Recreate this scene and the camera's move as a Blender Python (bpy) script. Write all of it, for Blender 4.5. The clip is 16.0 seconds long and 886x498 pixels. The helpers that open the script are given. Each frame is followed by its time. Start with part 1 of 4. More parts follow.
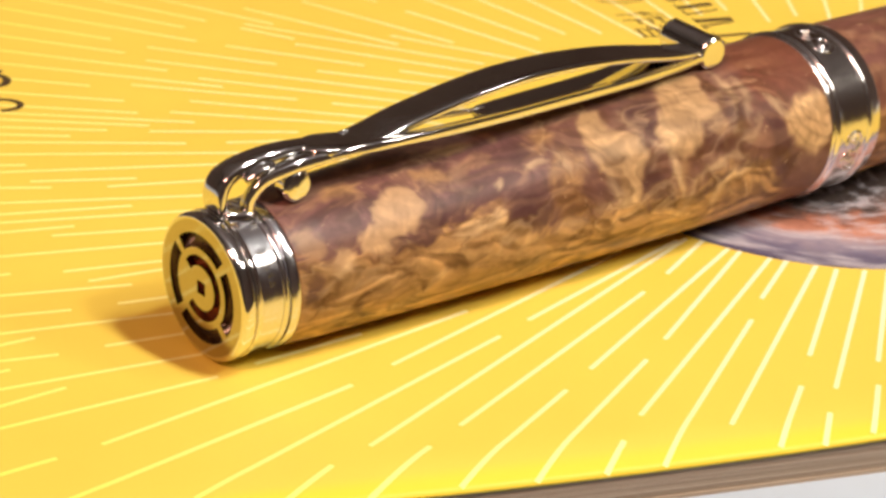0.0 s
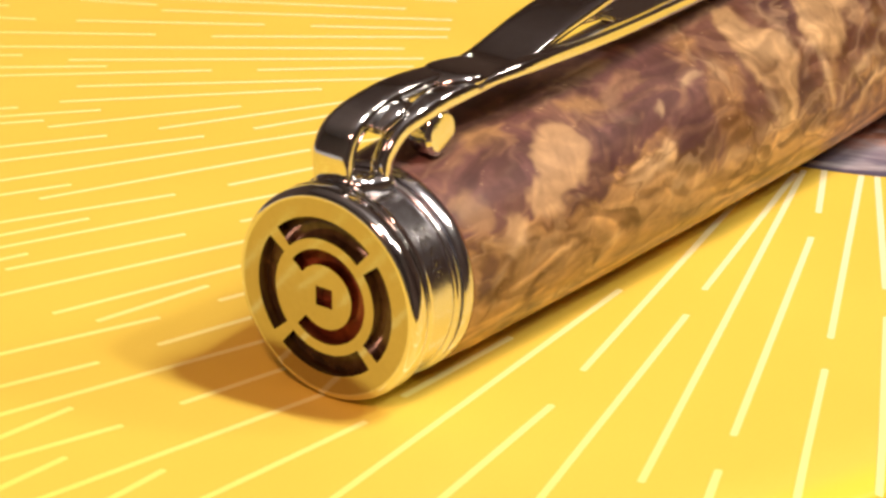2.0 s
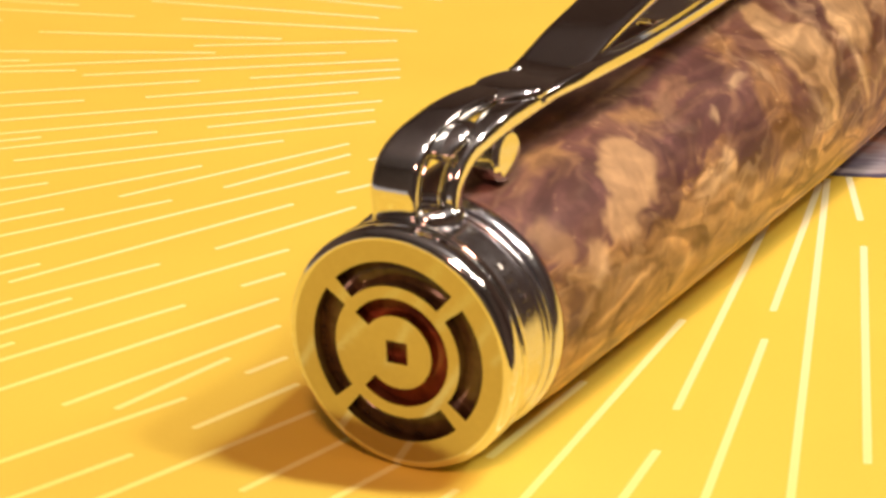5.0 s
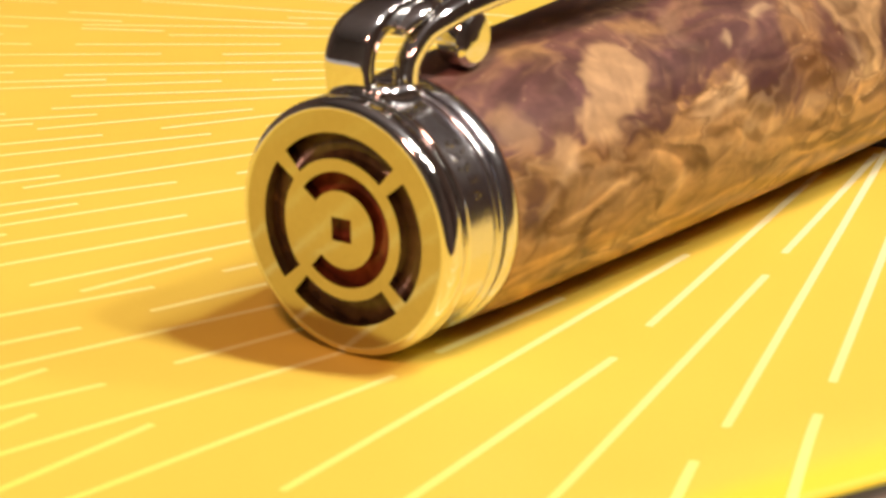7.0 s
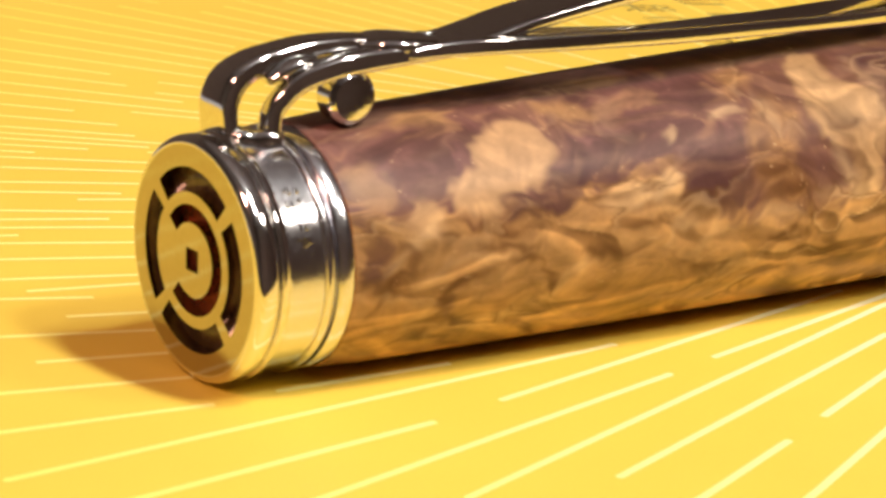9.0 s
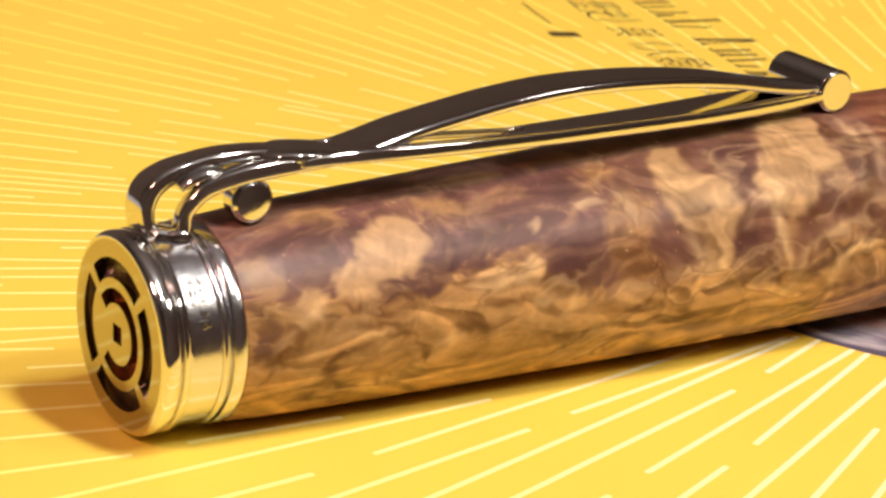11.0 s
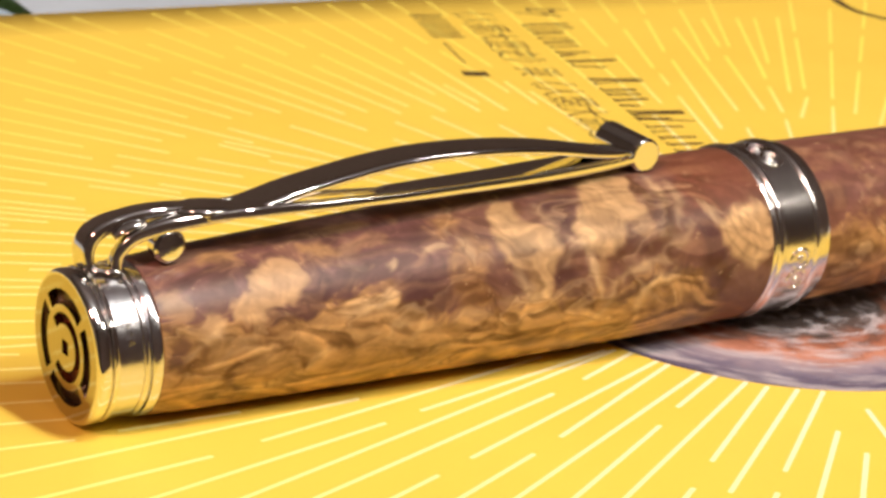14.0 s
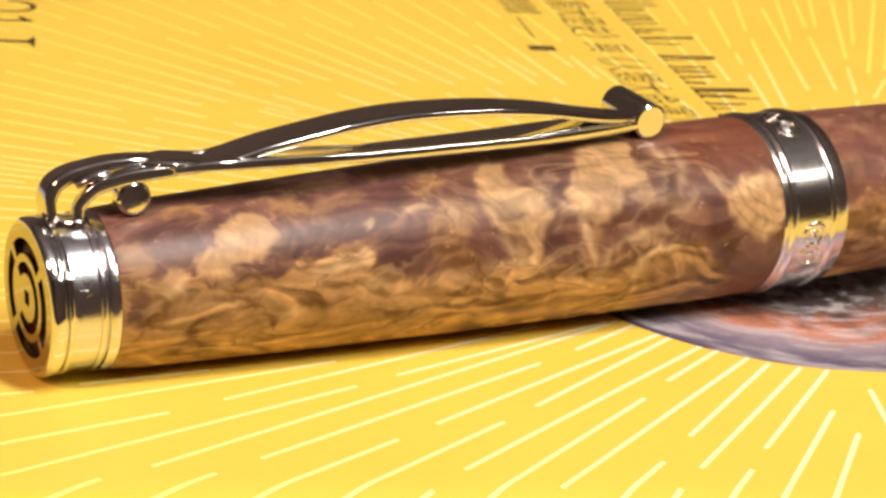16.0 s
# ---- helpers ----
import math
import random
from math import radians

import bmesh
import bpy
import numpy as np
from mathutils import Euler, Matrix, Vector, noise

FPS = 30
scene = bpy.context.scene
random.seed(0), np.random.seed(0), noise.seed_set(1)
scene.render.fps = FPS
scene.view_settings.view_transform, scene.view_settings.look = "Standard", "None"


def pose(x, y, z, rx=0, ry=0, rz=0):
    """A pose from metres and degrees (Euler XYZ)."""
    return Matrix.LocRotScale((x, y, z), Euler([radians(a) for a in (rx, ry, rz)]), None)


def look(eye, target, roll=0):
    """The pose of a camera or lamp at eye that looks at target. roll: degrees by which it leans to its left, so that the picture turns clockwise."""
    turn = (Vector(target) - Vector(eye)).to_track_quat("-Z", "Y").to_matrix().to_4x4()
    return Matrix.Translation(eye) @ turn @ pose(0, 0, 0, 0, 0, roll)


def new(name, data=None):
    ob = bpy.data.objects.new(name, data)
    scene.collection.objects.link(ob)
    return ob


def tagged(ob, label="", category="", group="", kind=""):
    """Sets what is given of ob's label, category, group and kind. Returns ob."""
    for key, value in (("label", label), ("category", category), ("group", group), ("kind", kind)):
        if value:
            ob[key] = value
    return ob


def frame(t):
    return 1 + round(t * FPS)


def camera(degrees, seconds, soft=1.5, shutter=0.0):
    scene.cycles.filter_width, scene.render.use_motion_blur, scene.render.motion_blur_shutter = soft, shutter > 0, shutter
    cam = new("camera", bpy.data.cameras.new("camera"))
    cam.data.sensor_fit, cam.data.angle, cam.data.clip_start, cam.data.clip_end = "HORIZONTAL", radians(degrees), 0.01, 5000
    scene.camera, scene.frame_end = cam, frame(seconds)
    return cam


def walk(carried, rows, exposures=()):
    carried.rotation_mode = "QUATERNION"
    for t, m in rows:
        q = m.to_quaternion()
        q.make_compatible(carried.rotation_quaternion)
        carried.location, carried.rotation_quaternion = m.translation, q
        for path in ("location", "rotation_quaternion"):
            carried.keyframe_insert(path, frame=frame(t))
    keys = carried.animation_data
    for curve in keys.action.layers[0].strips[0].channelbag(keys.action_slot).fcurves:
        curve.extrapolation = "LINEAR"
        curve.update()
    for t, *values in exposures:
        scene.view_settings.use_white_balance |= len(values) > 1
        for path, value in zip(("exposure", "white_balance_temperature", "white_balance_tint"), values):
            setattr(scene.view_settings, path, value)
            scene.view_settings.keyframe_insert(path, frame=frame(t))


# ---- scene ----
# A resin fountain pen lying on a yellow paperback, under warm room lamps.
# All lengths below are in U, the plan's unit: the pen's axis runs along x, its finial at x = 0, the cover is z = 0.
U = 0.00078

# ---- camera ----
FOV = 23.0
cam = camera(FOV, 16.0, soft=2.7)
cam.data.dof.use_dof = True
cam.data.dof.focus_distance = 182 * U
cam.data.dof.aperture_fstop = 170.0
PATH = [
    (0.0, -112.29, -169.94, 106.47, 65.5, -3.85, -38.64),
    (0.5, -113.93, -144.59, 94.24, 66.3, -3.13, -43.06),
    (1.0, -116.71, -123.51, 81.86, 66.98, -2.97, -47.13),
    (1.5, -113.66, -102.55, 74.05, 67.42, -2.99, -51.21),
    (2.0, -110.76, -87.67, 70.07, 67.66, -2.09, -54.14),
    (2.5, -111.16, -83.09, 67.22, 67.86, -1.36, -55.92),
    (3.0, -111.15, -78.41, 65.89, 68.72, -0.47, -57.52),
    (3.5, -109.54, -71.4, 62.14, 69.48, 0.31, -59.55),
    (4.0, -105.3, -64.87, 59.39, 69.74, 1.04, -60.83),
    (4.2, -105.9, -63.37, 60.62, 69.77, 0.98, -61.03),
    (6.3, -107.02, -66.6, 58.8, 70.69, 0.6, -59.74),
    (6.5, -104.42, -70.33, 55.86, 71.37, 0.33, -58.21),
    (7.0, -97.28, -78.82, 45.26, 72.98, -0.41, -53.65),
    (7.5, -88.24, -89.28, 44.62, 73.52, -1.55, -48.65),
    (8.0, -82.03, -97.26, 46.28, 74.2, -2.91, -44.52),
    (8.5, -75.06, -107.46, 44.85, 75.33, -3.56, -40.07),
    (9.0, -68.64, -114.44, 46.3, 74.66, -4, -36.66),
    (9.2, -67.39, -118.02, 49.71, 74.52, -4.35, -35.7),
    (11.3, -68.92, -144.82, 66.29, 72.28, -4.1, -33.35),
    (11.5, -68.76, -146.63, 65.09, 72.22, -4.14, -33.49),
    (12.0, -71.58, -154.79, 73.3, 72.04, -4.21, -33.58),
    (12.5, -76.16, -160.7, 72.8, 71.87, -4.44, -33.87),
    (13.0, -80.95, -174.53, 76.76, 71.85, -4.53, -33.85),
    (13.5, -84.8, -180.24, 82.65, 71.81, -4.64, -33.69),
    (14.0, -85.36, -187.15, 88.48, 71.73, -4.8, -33.22),
    (14.5, -87.02, -188.69, 88.98, 71.65, -4.97, -32.57),
    (15.0, -78.66, -191.56, 84.55, 71.47, -4.58, -30.08),
    (15.5, -67.82, -194.13, 82.55, 71.2, -4.36, -28.18),
    (16.0, -64.12, -194.23, 84.48, 71.3, -4.63, -28.1),
]
walk(cam, [(t, pose(x * U, y * U, z * U, rx, ry, rz)) for t, x, y, z, rx, ry, rz in PATH],
     [(0.0, 0.0, 6500, 10), (1.5, 0.0, 6550, 11), (3.0, -0.04, 6800, 12), (4.2, -0.06, 6900, 13), (6.3, -0.02, 6750, 12), (7.5, 0.03, 6520, 10), (9.0, 0.06, 6520, 10), (11.5, 0.03, 6550, 11), (16.0, 0.03, 6500, 10)])

# ---- light ----
scene.view_settings.exposure = 0.0
world = bpy.data.worlds.new("room_air")
scene.world = world
world.use_nodes = True
world.node_tree.nodes["Background"].inputs[0].default_value = (0.9, 0.85, 0.8, 1)
world.node_tree.nodes["Background"].inputs[1].default_value = 0.05


def area_lamp(name, eye, target, size, watts, colour, round_lamp=True):
    data = bpy.data.lights.new(name, "AREA")
    data.shape = "DISK" if round_lamp else "RECTANGLE"
    data.size = size
    data.size_y = size
    data.energy = watts
    data.color = colour
    ob = new(name, data)
    ob.matrix_world = look(eye, target)
    return ob


AIM = (0.03, 0.0, 0.0)
WARM = (1.0, 0.958, 0.85)
for x, y, z, watts in [(0.30, -0.50, 1.20, 5.7), (0.31, -0.65, 1.14, 3.6), (0.32, -0.82, 1.08, 5.7)]:
    area_lamp("ceiling_bulb", (x, y, z), AIM, 0.10, watts * 1.12, WARM)
# added point fill, no real bulb; brightens the ceiling that the chrome mirrors
fill_lamp = bpy.data.lights.new("ceiling_fill", "POINT")
fill_lamp.energy, fill_lamp.color, fill_lamp.shadow_soft_size = 8.0, (1.0, 0.98, 0.95), 0.04
new("ceiling_fill", fill_lamp).location = (0.31, -0.66, 1.30)
area_lamp("lamp_second", (0.66, -0.72, 0.78), AIM, 0.14, 3.0, (1.0, 0.89, 0.76))
# added orange fill, not a lamp of the room; it lifts the finial's shadow
area_lamp("warm_shadow_fill", (-0.95, -0.42, 1.10), AIM, 0.25, 14.0, (1.0, 0.50, 0.36))


# ---- materials ----
def material(name):
    m = bpy.data.materials.new(name)
    m.use_nodes = True
    nodes, links = m.node_tree.nodes, m.node_tree.links
    return m, nodes, links, nodes["Principled BSDF"]


def add_noise(nodes, links, scale, detail=4.0, rough=0.55, stretch=(1, 1, 1)):
    tc = nodes.new("ShaderNodeTexCoord")
    mp = nodes.new("ShaderNodeMapping")
    mp.inputs["Scale"].default_value = stretch
    nz = nodes.new("ShaderNodeTexNoise")
    nz.inputs["Scale"].default_value = scale
    nz.inputs["Detail"].default_value = detail
    nz.inputs["Roughness"].default_value = rough
    links.new(tc.outputs["Object"], mp.inputs["Vector"])
    links.new(mp.outputs["Vector"], nz.inputs["Vector"])
    return nz


def ramp(nodes, links, fac, stops):
    r = nodes.new("ShaderNodeValToRGB")
    while len(r.color_ramp.elements) < len(stops):
        r.color_ramp.elements.new(0.5)
    for e, (p, c) in zip(r.color_ramp.elements, stops):
        e.position, e.color = p, (*c, 1)
    links.new(fac, r.inputs["Fac"])
    return r


def bump(nodes, links, height, strength, distance, bsdf):
    b = nodes.new("ShaderNodeBump")
    b.inputs["Strength"].default_value = strength
    b.inputs["Distance"].default_value = distance
    links.new(height, b.inputs["Height"])
    links.new(b.outputs["Normal"], bsdf.inputs["Normal"])
    return b


def simple(name, colour, rough, metal=0.0, vary=0.12, scale=900.0, bump_mm=0.0, coat=0.0):
    m, n, l, b = material(name)
    nz = add_noise(n, l, scale)
    lo = [c * (1 - vary) for c in colour]
    hi = [min(1.0, c * (1 + vary)) for c in colour]
    r = ramp(n, l, nz.outputs["Fac"], [(0.3, lo), (0.7, hi)])
    l.new(r.outputs["Color"], b.inputs["Base Color"])
    b.inputs["Roughness"].default_value = rough
    b.inputs["Metallic"].default_value = metal
    b.inputs["Coat Weight"].default_value = coat
    b.inputs["Coat Roughness"].default_value = 0.08
    if bump_mm:
        bump(n, l, nz.outputs["Fac"], 0.6, bump_mm * 0.001, b)
    return m


def cover_material():
    m, n, l, b = material("yellow_laminated_card")
    fine = add_noise(n, l, 5200.0, 3.0)
    broad = add_noise(n, l, 42.0, 3.0)
    a = ramp(n, l, broad.outputs["Fac"], [(0.3, (0.80, 0.588, 0.084)), (0.7, (0.85, 0.632, 0.096))])
    mix = n.new("ShaderNodeMix")
    mix.data_type = "RGBA"
    mix.blend_type = "MULTIPLY"
    mix.inputs["Factor"].default_value = 0.25
    g = ramp(n, l, fine.outputs["Fac"], [(0.25, (0.86, 0.85, 0.80)), (0.75, (1.0, 1.0, 1.0))])
    l.new(a.outputs["Color"], mix.inputs["A"])
    l.new(g.outputs["Color"], mix.inputs["B"])
    # glow of light on the curled edge, put into the colour as lemon yellow
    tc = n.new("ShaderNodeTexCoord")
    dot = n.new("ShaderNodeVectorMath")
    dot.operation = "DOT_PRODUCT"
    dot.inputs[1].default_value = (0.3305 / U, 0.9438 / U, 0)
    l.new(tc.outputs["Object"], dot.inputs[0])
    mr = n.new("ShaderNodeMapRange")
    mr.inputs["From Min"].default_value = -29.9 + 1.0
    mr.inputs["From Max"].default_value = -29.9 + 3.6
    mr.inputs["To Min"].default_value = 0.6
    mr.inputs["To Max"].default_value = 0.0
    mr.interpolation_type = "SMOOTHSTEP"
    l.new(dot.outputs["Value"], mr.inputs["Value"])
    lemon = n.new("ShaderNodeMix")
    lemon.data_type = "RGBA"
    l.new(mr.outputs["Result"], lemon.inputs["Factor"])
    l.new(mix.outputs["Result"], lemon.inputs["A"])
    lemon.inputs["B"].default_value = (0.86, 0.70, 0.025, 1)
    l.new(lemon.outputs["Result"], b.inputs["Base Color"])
    b.inputs["Roughness"].default_value = 0.5
    b.inputs["Specular IOR Level"].default_value = 0.3
    bump(n, l, broad.outputs["Fac"], 0.15, 0.0004, b)
    return m


def resin_material(name):
    m, n, l, b = material(name)
    at = n.new("ShaderNodeVertexColor")
    at.layer_name = "pigment"
    fine = add_noise(n, l, 900.0, 6.0, 0.62)
    g = ramp(n, l, fine.outputs["Fac"], [(0.25, (0.78, 0.75, 0.72)), (0.75, (1.15, 1.12, 1.08))])
    mix = n.new("ShaderNodeMix")
    mix.data_type = "RGBA"
    mix.blend_type = "MULTIPLY"
    mix.inputs["Factor"].default_value = 0.8
    l.new(at.outputs["Color"], mix.inputs["A"])
    l.new(g.outputs["Color"], mix.inputs["B"])
    l.new(mix.outputs["Result"], b.inputs["Base Color"])
    b.inputs["Roughness"].default_value = 0.36
    b.inputs["Specular IOR Level"].default_value = 0.23
    return m


def chrome_material(name, colour, rough, dents=0.12, size=2600.0, stretch=(1, 1, 1), depth=0.00003):
    m, n, l, b = material(name)
    nz = add_noise(n, l, size, 5.0, 0.6, stretch)
    r = ramp(n, l, nz.outputs["Fac"], [(0.3, [c * 0.93 for c in colour]), (0.7, colour)])
    l.new(r.outputs["Color"], b.inputs["Base Color"])
    mr = n.new("ShaderNodeMapRange")
    mr.inputs["To Min"].default_value = rough * 0.6
    mr.inputs["To Max"].default_value = rough * 1.6
    l.new(nz.outputs["Fac"], mr.inputs["Value"])
    l.new(mr.outputs["Result"], b.inputs["Roughness"])
    b.inputs["Metallic"].default_value = 1.0
    bump(n, l, nz.outputs["Fac"], dents, depth, b)
    return m


def iris_material():
    m, n, l, b = material("printed_iris_picture")
    tc = n.new("ShaderNodeTexCoord")
    ln = n.new("ShaderNodeVectorMath")
    ln.operation = "LENGTH"
    l.new(tc.outputs["Object"], ln.inputs[0])
    turn = n.new("ShaderNodeTexGradient")
    turn.gradient_type = "RADIAL"
    l.new(tc.outputs["Object"], turn.inputs["Vector"])

    def ring_noise(round_scale, across_scale, detail):
        """Noise drawn out round the picture's middle."""
        cx = n.new("ShaderNodeCombineXYZ")
        for src, k, socket in ((turn.outputs["Fac"], round_scale, "X"), (ln.outputs["Value"], across_scale, "Y")):
            mul = n.new("ShaderNodeMath")
            mul.operation = "MULTIPLY"
            mul.inputs[1].default_value = k
            l.new(src, mul.inputs[0])
            l.new(mul.outputs["Value"], cx.inputs[socket])
        nz = n.new("ShaderNodeTexNoise")
        nz.inputs["Scale"].default_value = 1.0
        nz.inputs["Detail"].default_value = detail
        nz.inputs["Roughness"].default_value = 0.62
        nz.inputs["Distortion"].default_value = 0.5
        l.new(cx.outputs["Vector"], nz.inputs["Vector"])
        return nz

    broad = ring_noise(26.0, 260.0, 5.0)
    ad = n.new("ShaderNodeMath")
    ad.operation = "MULTIPLY_ADD"
    ad.inputs[1].default_value = 0.009
    l.new(broad.outputs["Fac"], ad.inputs[0])
    l.new(ln.outputs["Value"], ad.inputs[2])
    mr = n.new("ShaderNodeMapRange")
    mr.inputs["From Min"].default_value = 0.0045
    mr.inputs["From Max"].default_value = 0.0045 + 30.5 * U
    l.new(ad.outputs["Value"], mr.inputs["Value"])
    base = ramp(n, l, mr.outputs["Result"], [(0.0, (0.02, 0.012, 0.01)), (0.42, (0.11, 0.085, 0.078)), (0.54, (0.38, 0.15, 0.09)),
                                             (0.66, (0.56, 0.26, 0.18)), (0.76, (0.36, 0.30, 0.35)), (0.87, (0.17, 0.155, 0.23)), (1.0, (0.085, 0.078, 0.14))])
    fine = ring_noise(16.0, 520.0, 6.0)
    white = ramp(n, l, fine.outputs["Fac"], [(0.47, (0.0, 0.0, 0.0)), (0.66, (0.85, 0.85, 0.85))])
    dark = ramp(n, l, broad.outputs["Fac"], [(0.30, (0.6, 0.6, 0.63)), (0.50, (1.0, 1.0, 1.0))])
    mix = n.new("ShaderNodeMix")
    mix.data_type = "RGBA"
    l.new(white.outputs["Color"], mix.inputs["Factor"])
    l.new(base.outputs["Color"], mix.inputs["A"])
    mix.inputs["B"].default_value = (0.60, 0.57, 0.61, 1)
    shade = n.new("ShaderNodeMix")
    shade.data_type = "RGBA"
    shade.blend_type = "MULTIPLY"
    shade.inputs["Factor"].default_value = 0.8
    l.new(mix.outputs["Result"], shade.inputs["A"])
    l.new(dark.outputs["Color"], shade.inputs["B"])
    l.new(shade.outputs["Result"], b.inputs["Base Color"])
    b.inputs["Roughness"].default_value = 0.38
    return m


def ray_ink():
    """Pale ink that yellows away from the picture in the middle of the sunburst."""
    m, n, l, b = material("pale_yellow_ink")
    tc = n.new("ShaderNodeTexCoord")
    ds = n.new("ShaderNodeVectorMath")
    ds.operation = "DISTANCE"
    ds.inputs[1].default_value = (98 * U, 3 * U, 0)
    l.new(tc.outputs["Object"], ds.inputs[0])
    mr = n.new("ShaderNodeMapRange")
    mr.inputs["From Min"].default_value = 40 * U
    mr.inputs["From Max"].default_value = 125 * U
    l.new(ds.outputs["Value"], mr.inputs["Value"])
    r = ramp(n, l, mr.outputs["Result"], [(0.0, (0.95, 0.89, 0.57)), (0.5, (0.95, 0.86, 0.36)), (1.0, (0.95, 0.83, 0.15))])
    l.new(r.outputs["Color"], b.inputs["Base Color"])
    b.inputs["Roughness"].default_value = 0.5
    return m


def page_material():
    m, n, l, b = material("page_block_paper")
    nz = add_noise(n, l, 420.0, 5.0, 0.6, (0.04, 0.04, 6.0))
    r = ramp(n, l, nz.outputs["Fac"], [(0.3, (0.25, 0.195, 0.135)), (0.7, (0.47, 0.40, 0.31))])
    l.new(r.outputs["Color"], b.inputs["Base Color"])
    b.inputs["Roughness"].default_value = 0.9
    bump(n, l, nz.outputs["Fac"], 0.8, 0.0002, b)
    return m


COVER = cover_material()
RAY_INK = ray_ink()
DARK_INK = simple("dark_brown_ink", (0.060, 0.038, 0.018), 0.5, vary=0.2, scale=3000.0)
PAGES = page_material()
IRIS = iris_material()
CHROME = chrome_material("polished_chrome", (0.80, 0.79, 0.78), 0.075, 0.10)
WORN_CHROME = chrome_material("worn_satin_chrome", (0.74, 0.74, 0.78), 0.16, 0.5, 2400.0, (1.3, 0.8, 0.8))
SOFT_CHROME = chrome_material("softly_worn_chrome", (0.82, 0.81, 0.81), 0.15, 0.25)
PLATE = chrome_material("brushed_end_plate_metal", (0.51, 0.465, 0.41), 0.07, 0.08)
RESIN = resin_material("marbled_brown_gold_resin")
RED_RESIN = simple("dark_red_resin", (0.21, 0.045, 0.018), 0.25, vary=0.35, scale=1500.0)
DARK_RESIN = simple("dark_brown_resin", (0.075, 0.040, 0.018), 0.25, vary=0.35, scale=1500.0)
TABLE = simple("pale_grey_table_top", (0.44, 0.53, 0.62), 0.5, vary=0.08, scale=60.0)
WALL = simple("warm_grey_wall_paint", (0.24, 0.195, 0.165), 0.9, vary=0.08, scale=6.0)
CEILING = simple("ceiling_paint", (0.62, 0.62, 0.64), 0.9, vary=0.05, scale=6.0)
LEAF = simple("dark_green_leaf", (0.030, 0.065, 0.016), 0.45, vary=0.5, scale=260.0)


# ---- mesh helpers ----
def link_mesh(name, bm, mat, parent=None, label="", smooth=True):
    me = bpy.data.meshes.new(name)
    bm.to_mesh(me)
    bm.free()
    me.materials.append(mat)
    if smooth:
        me.polygons.foreach_set("use_smooth", [True] * len(me.polygons))
    ob = new(name, me)
    if parent:
        ob.parent = parent
    if label:
        ob["label"] = label
    return ob


def part(name, bm, mat, parent, label="", smooth=True):
    return link_mesh(name, bm, mat, parent, label, smooth)


def empty(name, label, category, group="", kind=""):
    return tagged(new(name), label, category, group, kind)


def box_bm(x0, y0, z0, x1, y1, z1, bevel=0.0):
    bm = bmesh.new()
    bmesh.ops.create_cube(bm, size=1.0)
    for v in bm.verts:
        v.co = Vector(((x0 + x1) / 2 + v.co.x * (x1 - x0), (y0 + y1) / 2 + v.co.y * (y1 - y0), (z0 + z1) / 2 + v.co.z * (z1 - z0)))
    if bevel:
        bmesh.ops.bevel(bm, geom=list(bm.edges), offset=bevel, segments=2, affect="EDGES")
    return bm


AX_Z, AX_SLOPE = 8.10, 0.0365


def on_axis(x, r, a):
    """A point of the pen: x along it, r from its axis, a degrees from the top towards the near side."""
    s, c = math.sin(radians(a)), math.cos(radians(a))
    return Vector(((x - AX_SLOPE * r * c) * U, -r * s * U, (AX_Z + AX_SLOPE * x + r * c) * U))


def lathe(profile, steps=128, closed=False):
    bm = bmesh.new()
    rings = [[bm.verts.new(on_axis(x, r, 360.0 * i / steps)) for i in range(steps)] for x, r in profile]
    pairs = list(zip(rings, rings[1:])) + ([(rings[-1], rings[0])] if closed else [])
    for a, b in pairs:
        for i in range(steps):
            j = (i + 1) % steps
            bm.faces.new((a[i], a[j], b[j], b[i]))
    bmesh.ops.recalc_face_normals(bm, faces=bm.faces)
    return bm


def spline(points, n):
    """Catmull-Rom through the points, n steps to each stretch."""
    p = [Vector(q) for q in points]
    p = [p[0] * 2 - p[1]] + p + [p[-1] * 2 - p[-2]]
    out = []
    for i in range(1, len(p) - 2):
        for k in range(n):
            t = k / n
            a, b, c, d = p[i - 1:i + 3]
            out.append(0.5 * (2 * b + (c - a) * t + (2 * a - 5 * b + 4 * c - d) * t * t + (3 * b - a - 3 * c + d) * t ** 3))
    return out + [p[-2]]


def ribbon(points, width, height, n=6, sides=16, power=3.2):
    """A rounded bar swept along points; width runs along y, height across it. Either may be a list, one value a point."""
    ws = width if isinstance(width, (list, tuple)) else [width] * len(points)
    hs = height if isinstance(height, (list, tuple)) else [height] * len(points)
    pts = spline(points, n)
    sizes = spline([(w, h, 0) for w, h in zip(ws, hs)], n)
    bm = bmesh.new()
    rings = []
    for i, q in enumerate(pts):
        fwd = (pts[min(i + 1, len(pts) - 1)] - pts[max(i - 1, 0)]).normalized()
        up = fwd.cross(Vector((0, 1, 0))).normalized() * -1
        side = up.cross(fwd).normalized()
        ring = []
        for k in range(sides):
            a = 2 * math.pi * k / sides
            c, s = math.cos(a), math.sin(a)
            e = 2.0 / power
            dx = math.copysign(abs(c) ** e, c) * sizes[i].x / 2
            dz = math.copysign(abs(s) ** e, s) * sizes[i].y / 2
            ring.append(bm.verts.new((q + side * dx + up * dz) * U))
        rings.append(ring)
    for a, b in zip(rings, rings[1:]):
        for k in range(sides):
            j = (k + 1) % sides
            bm.faces.new((a[k], a[j], b[j], b[k]))
    bm.faces.new(rings[0])
    bm.faces.new(rings[-1])
    bmesh.ops.recalc_face_normals(bm, faces=bm.faces)
    return bm


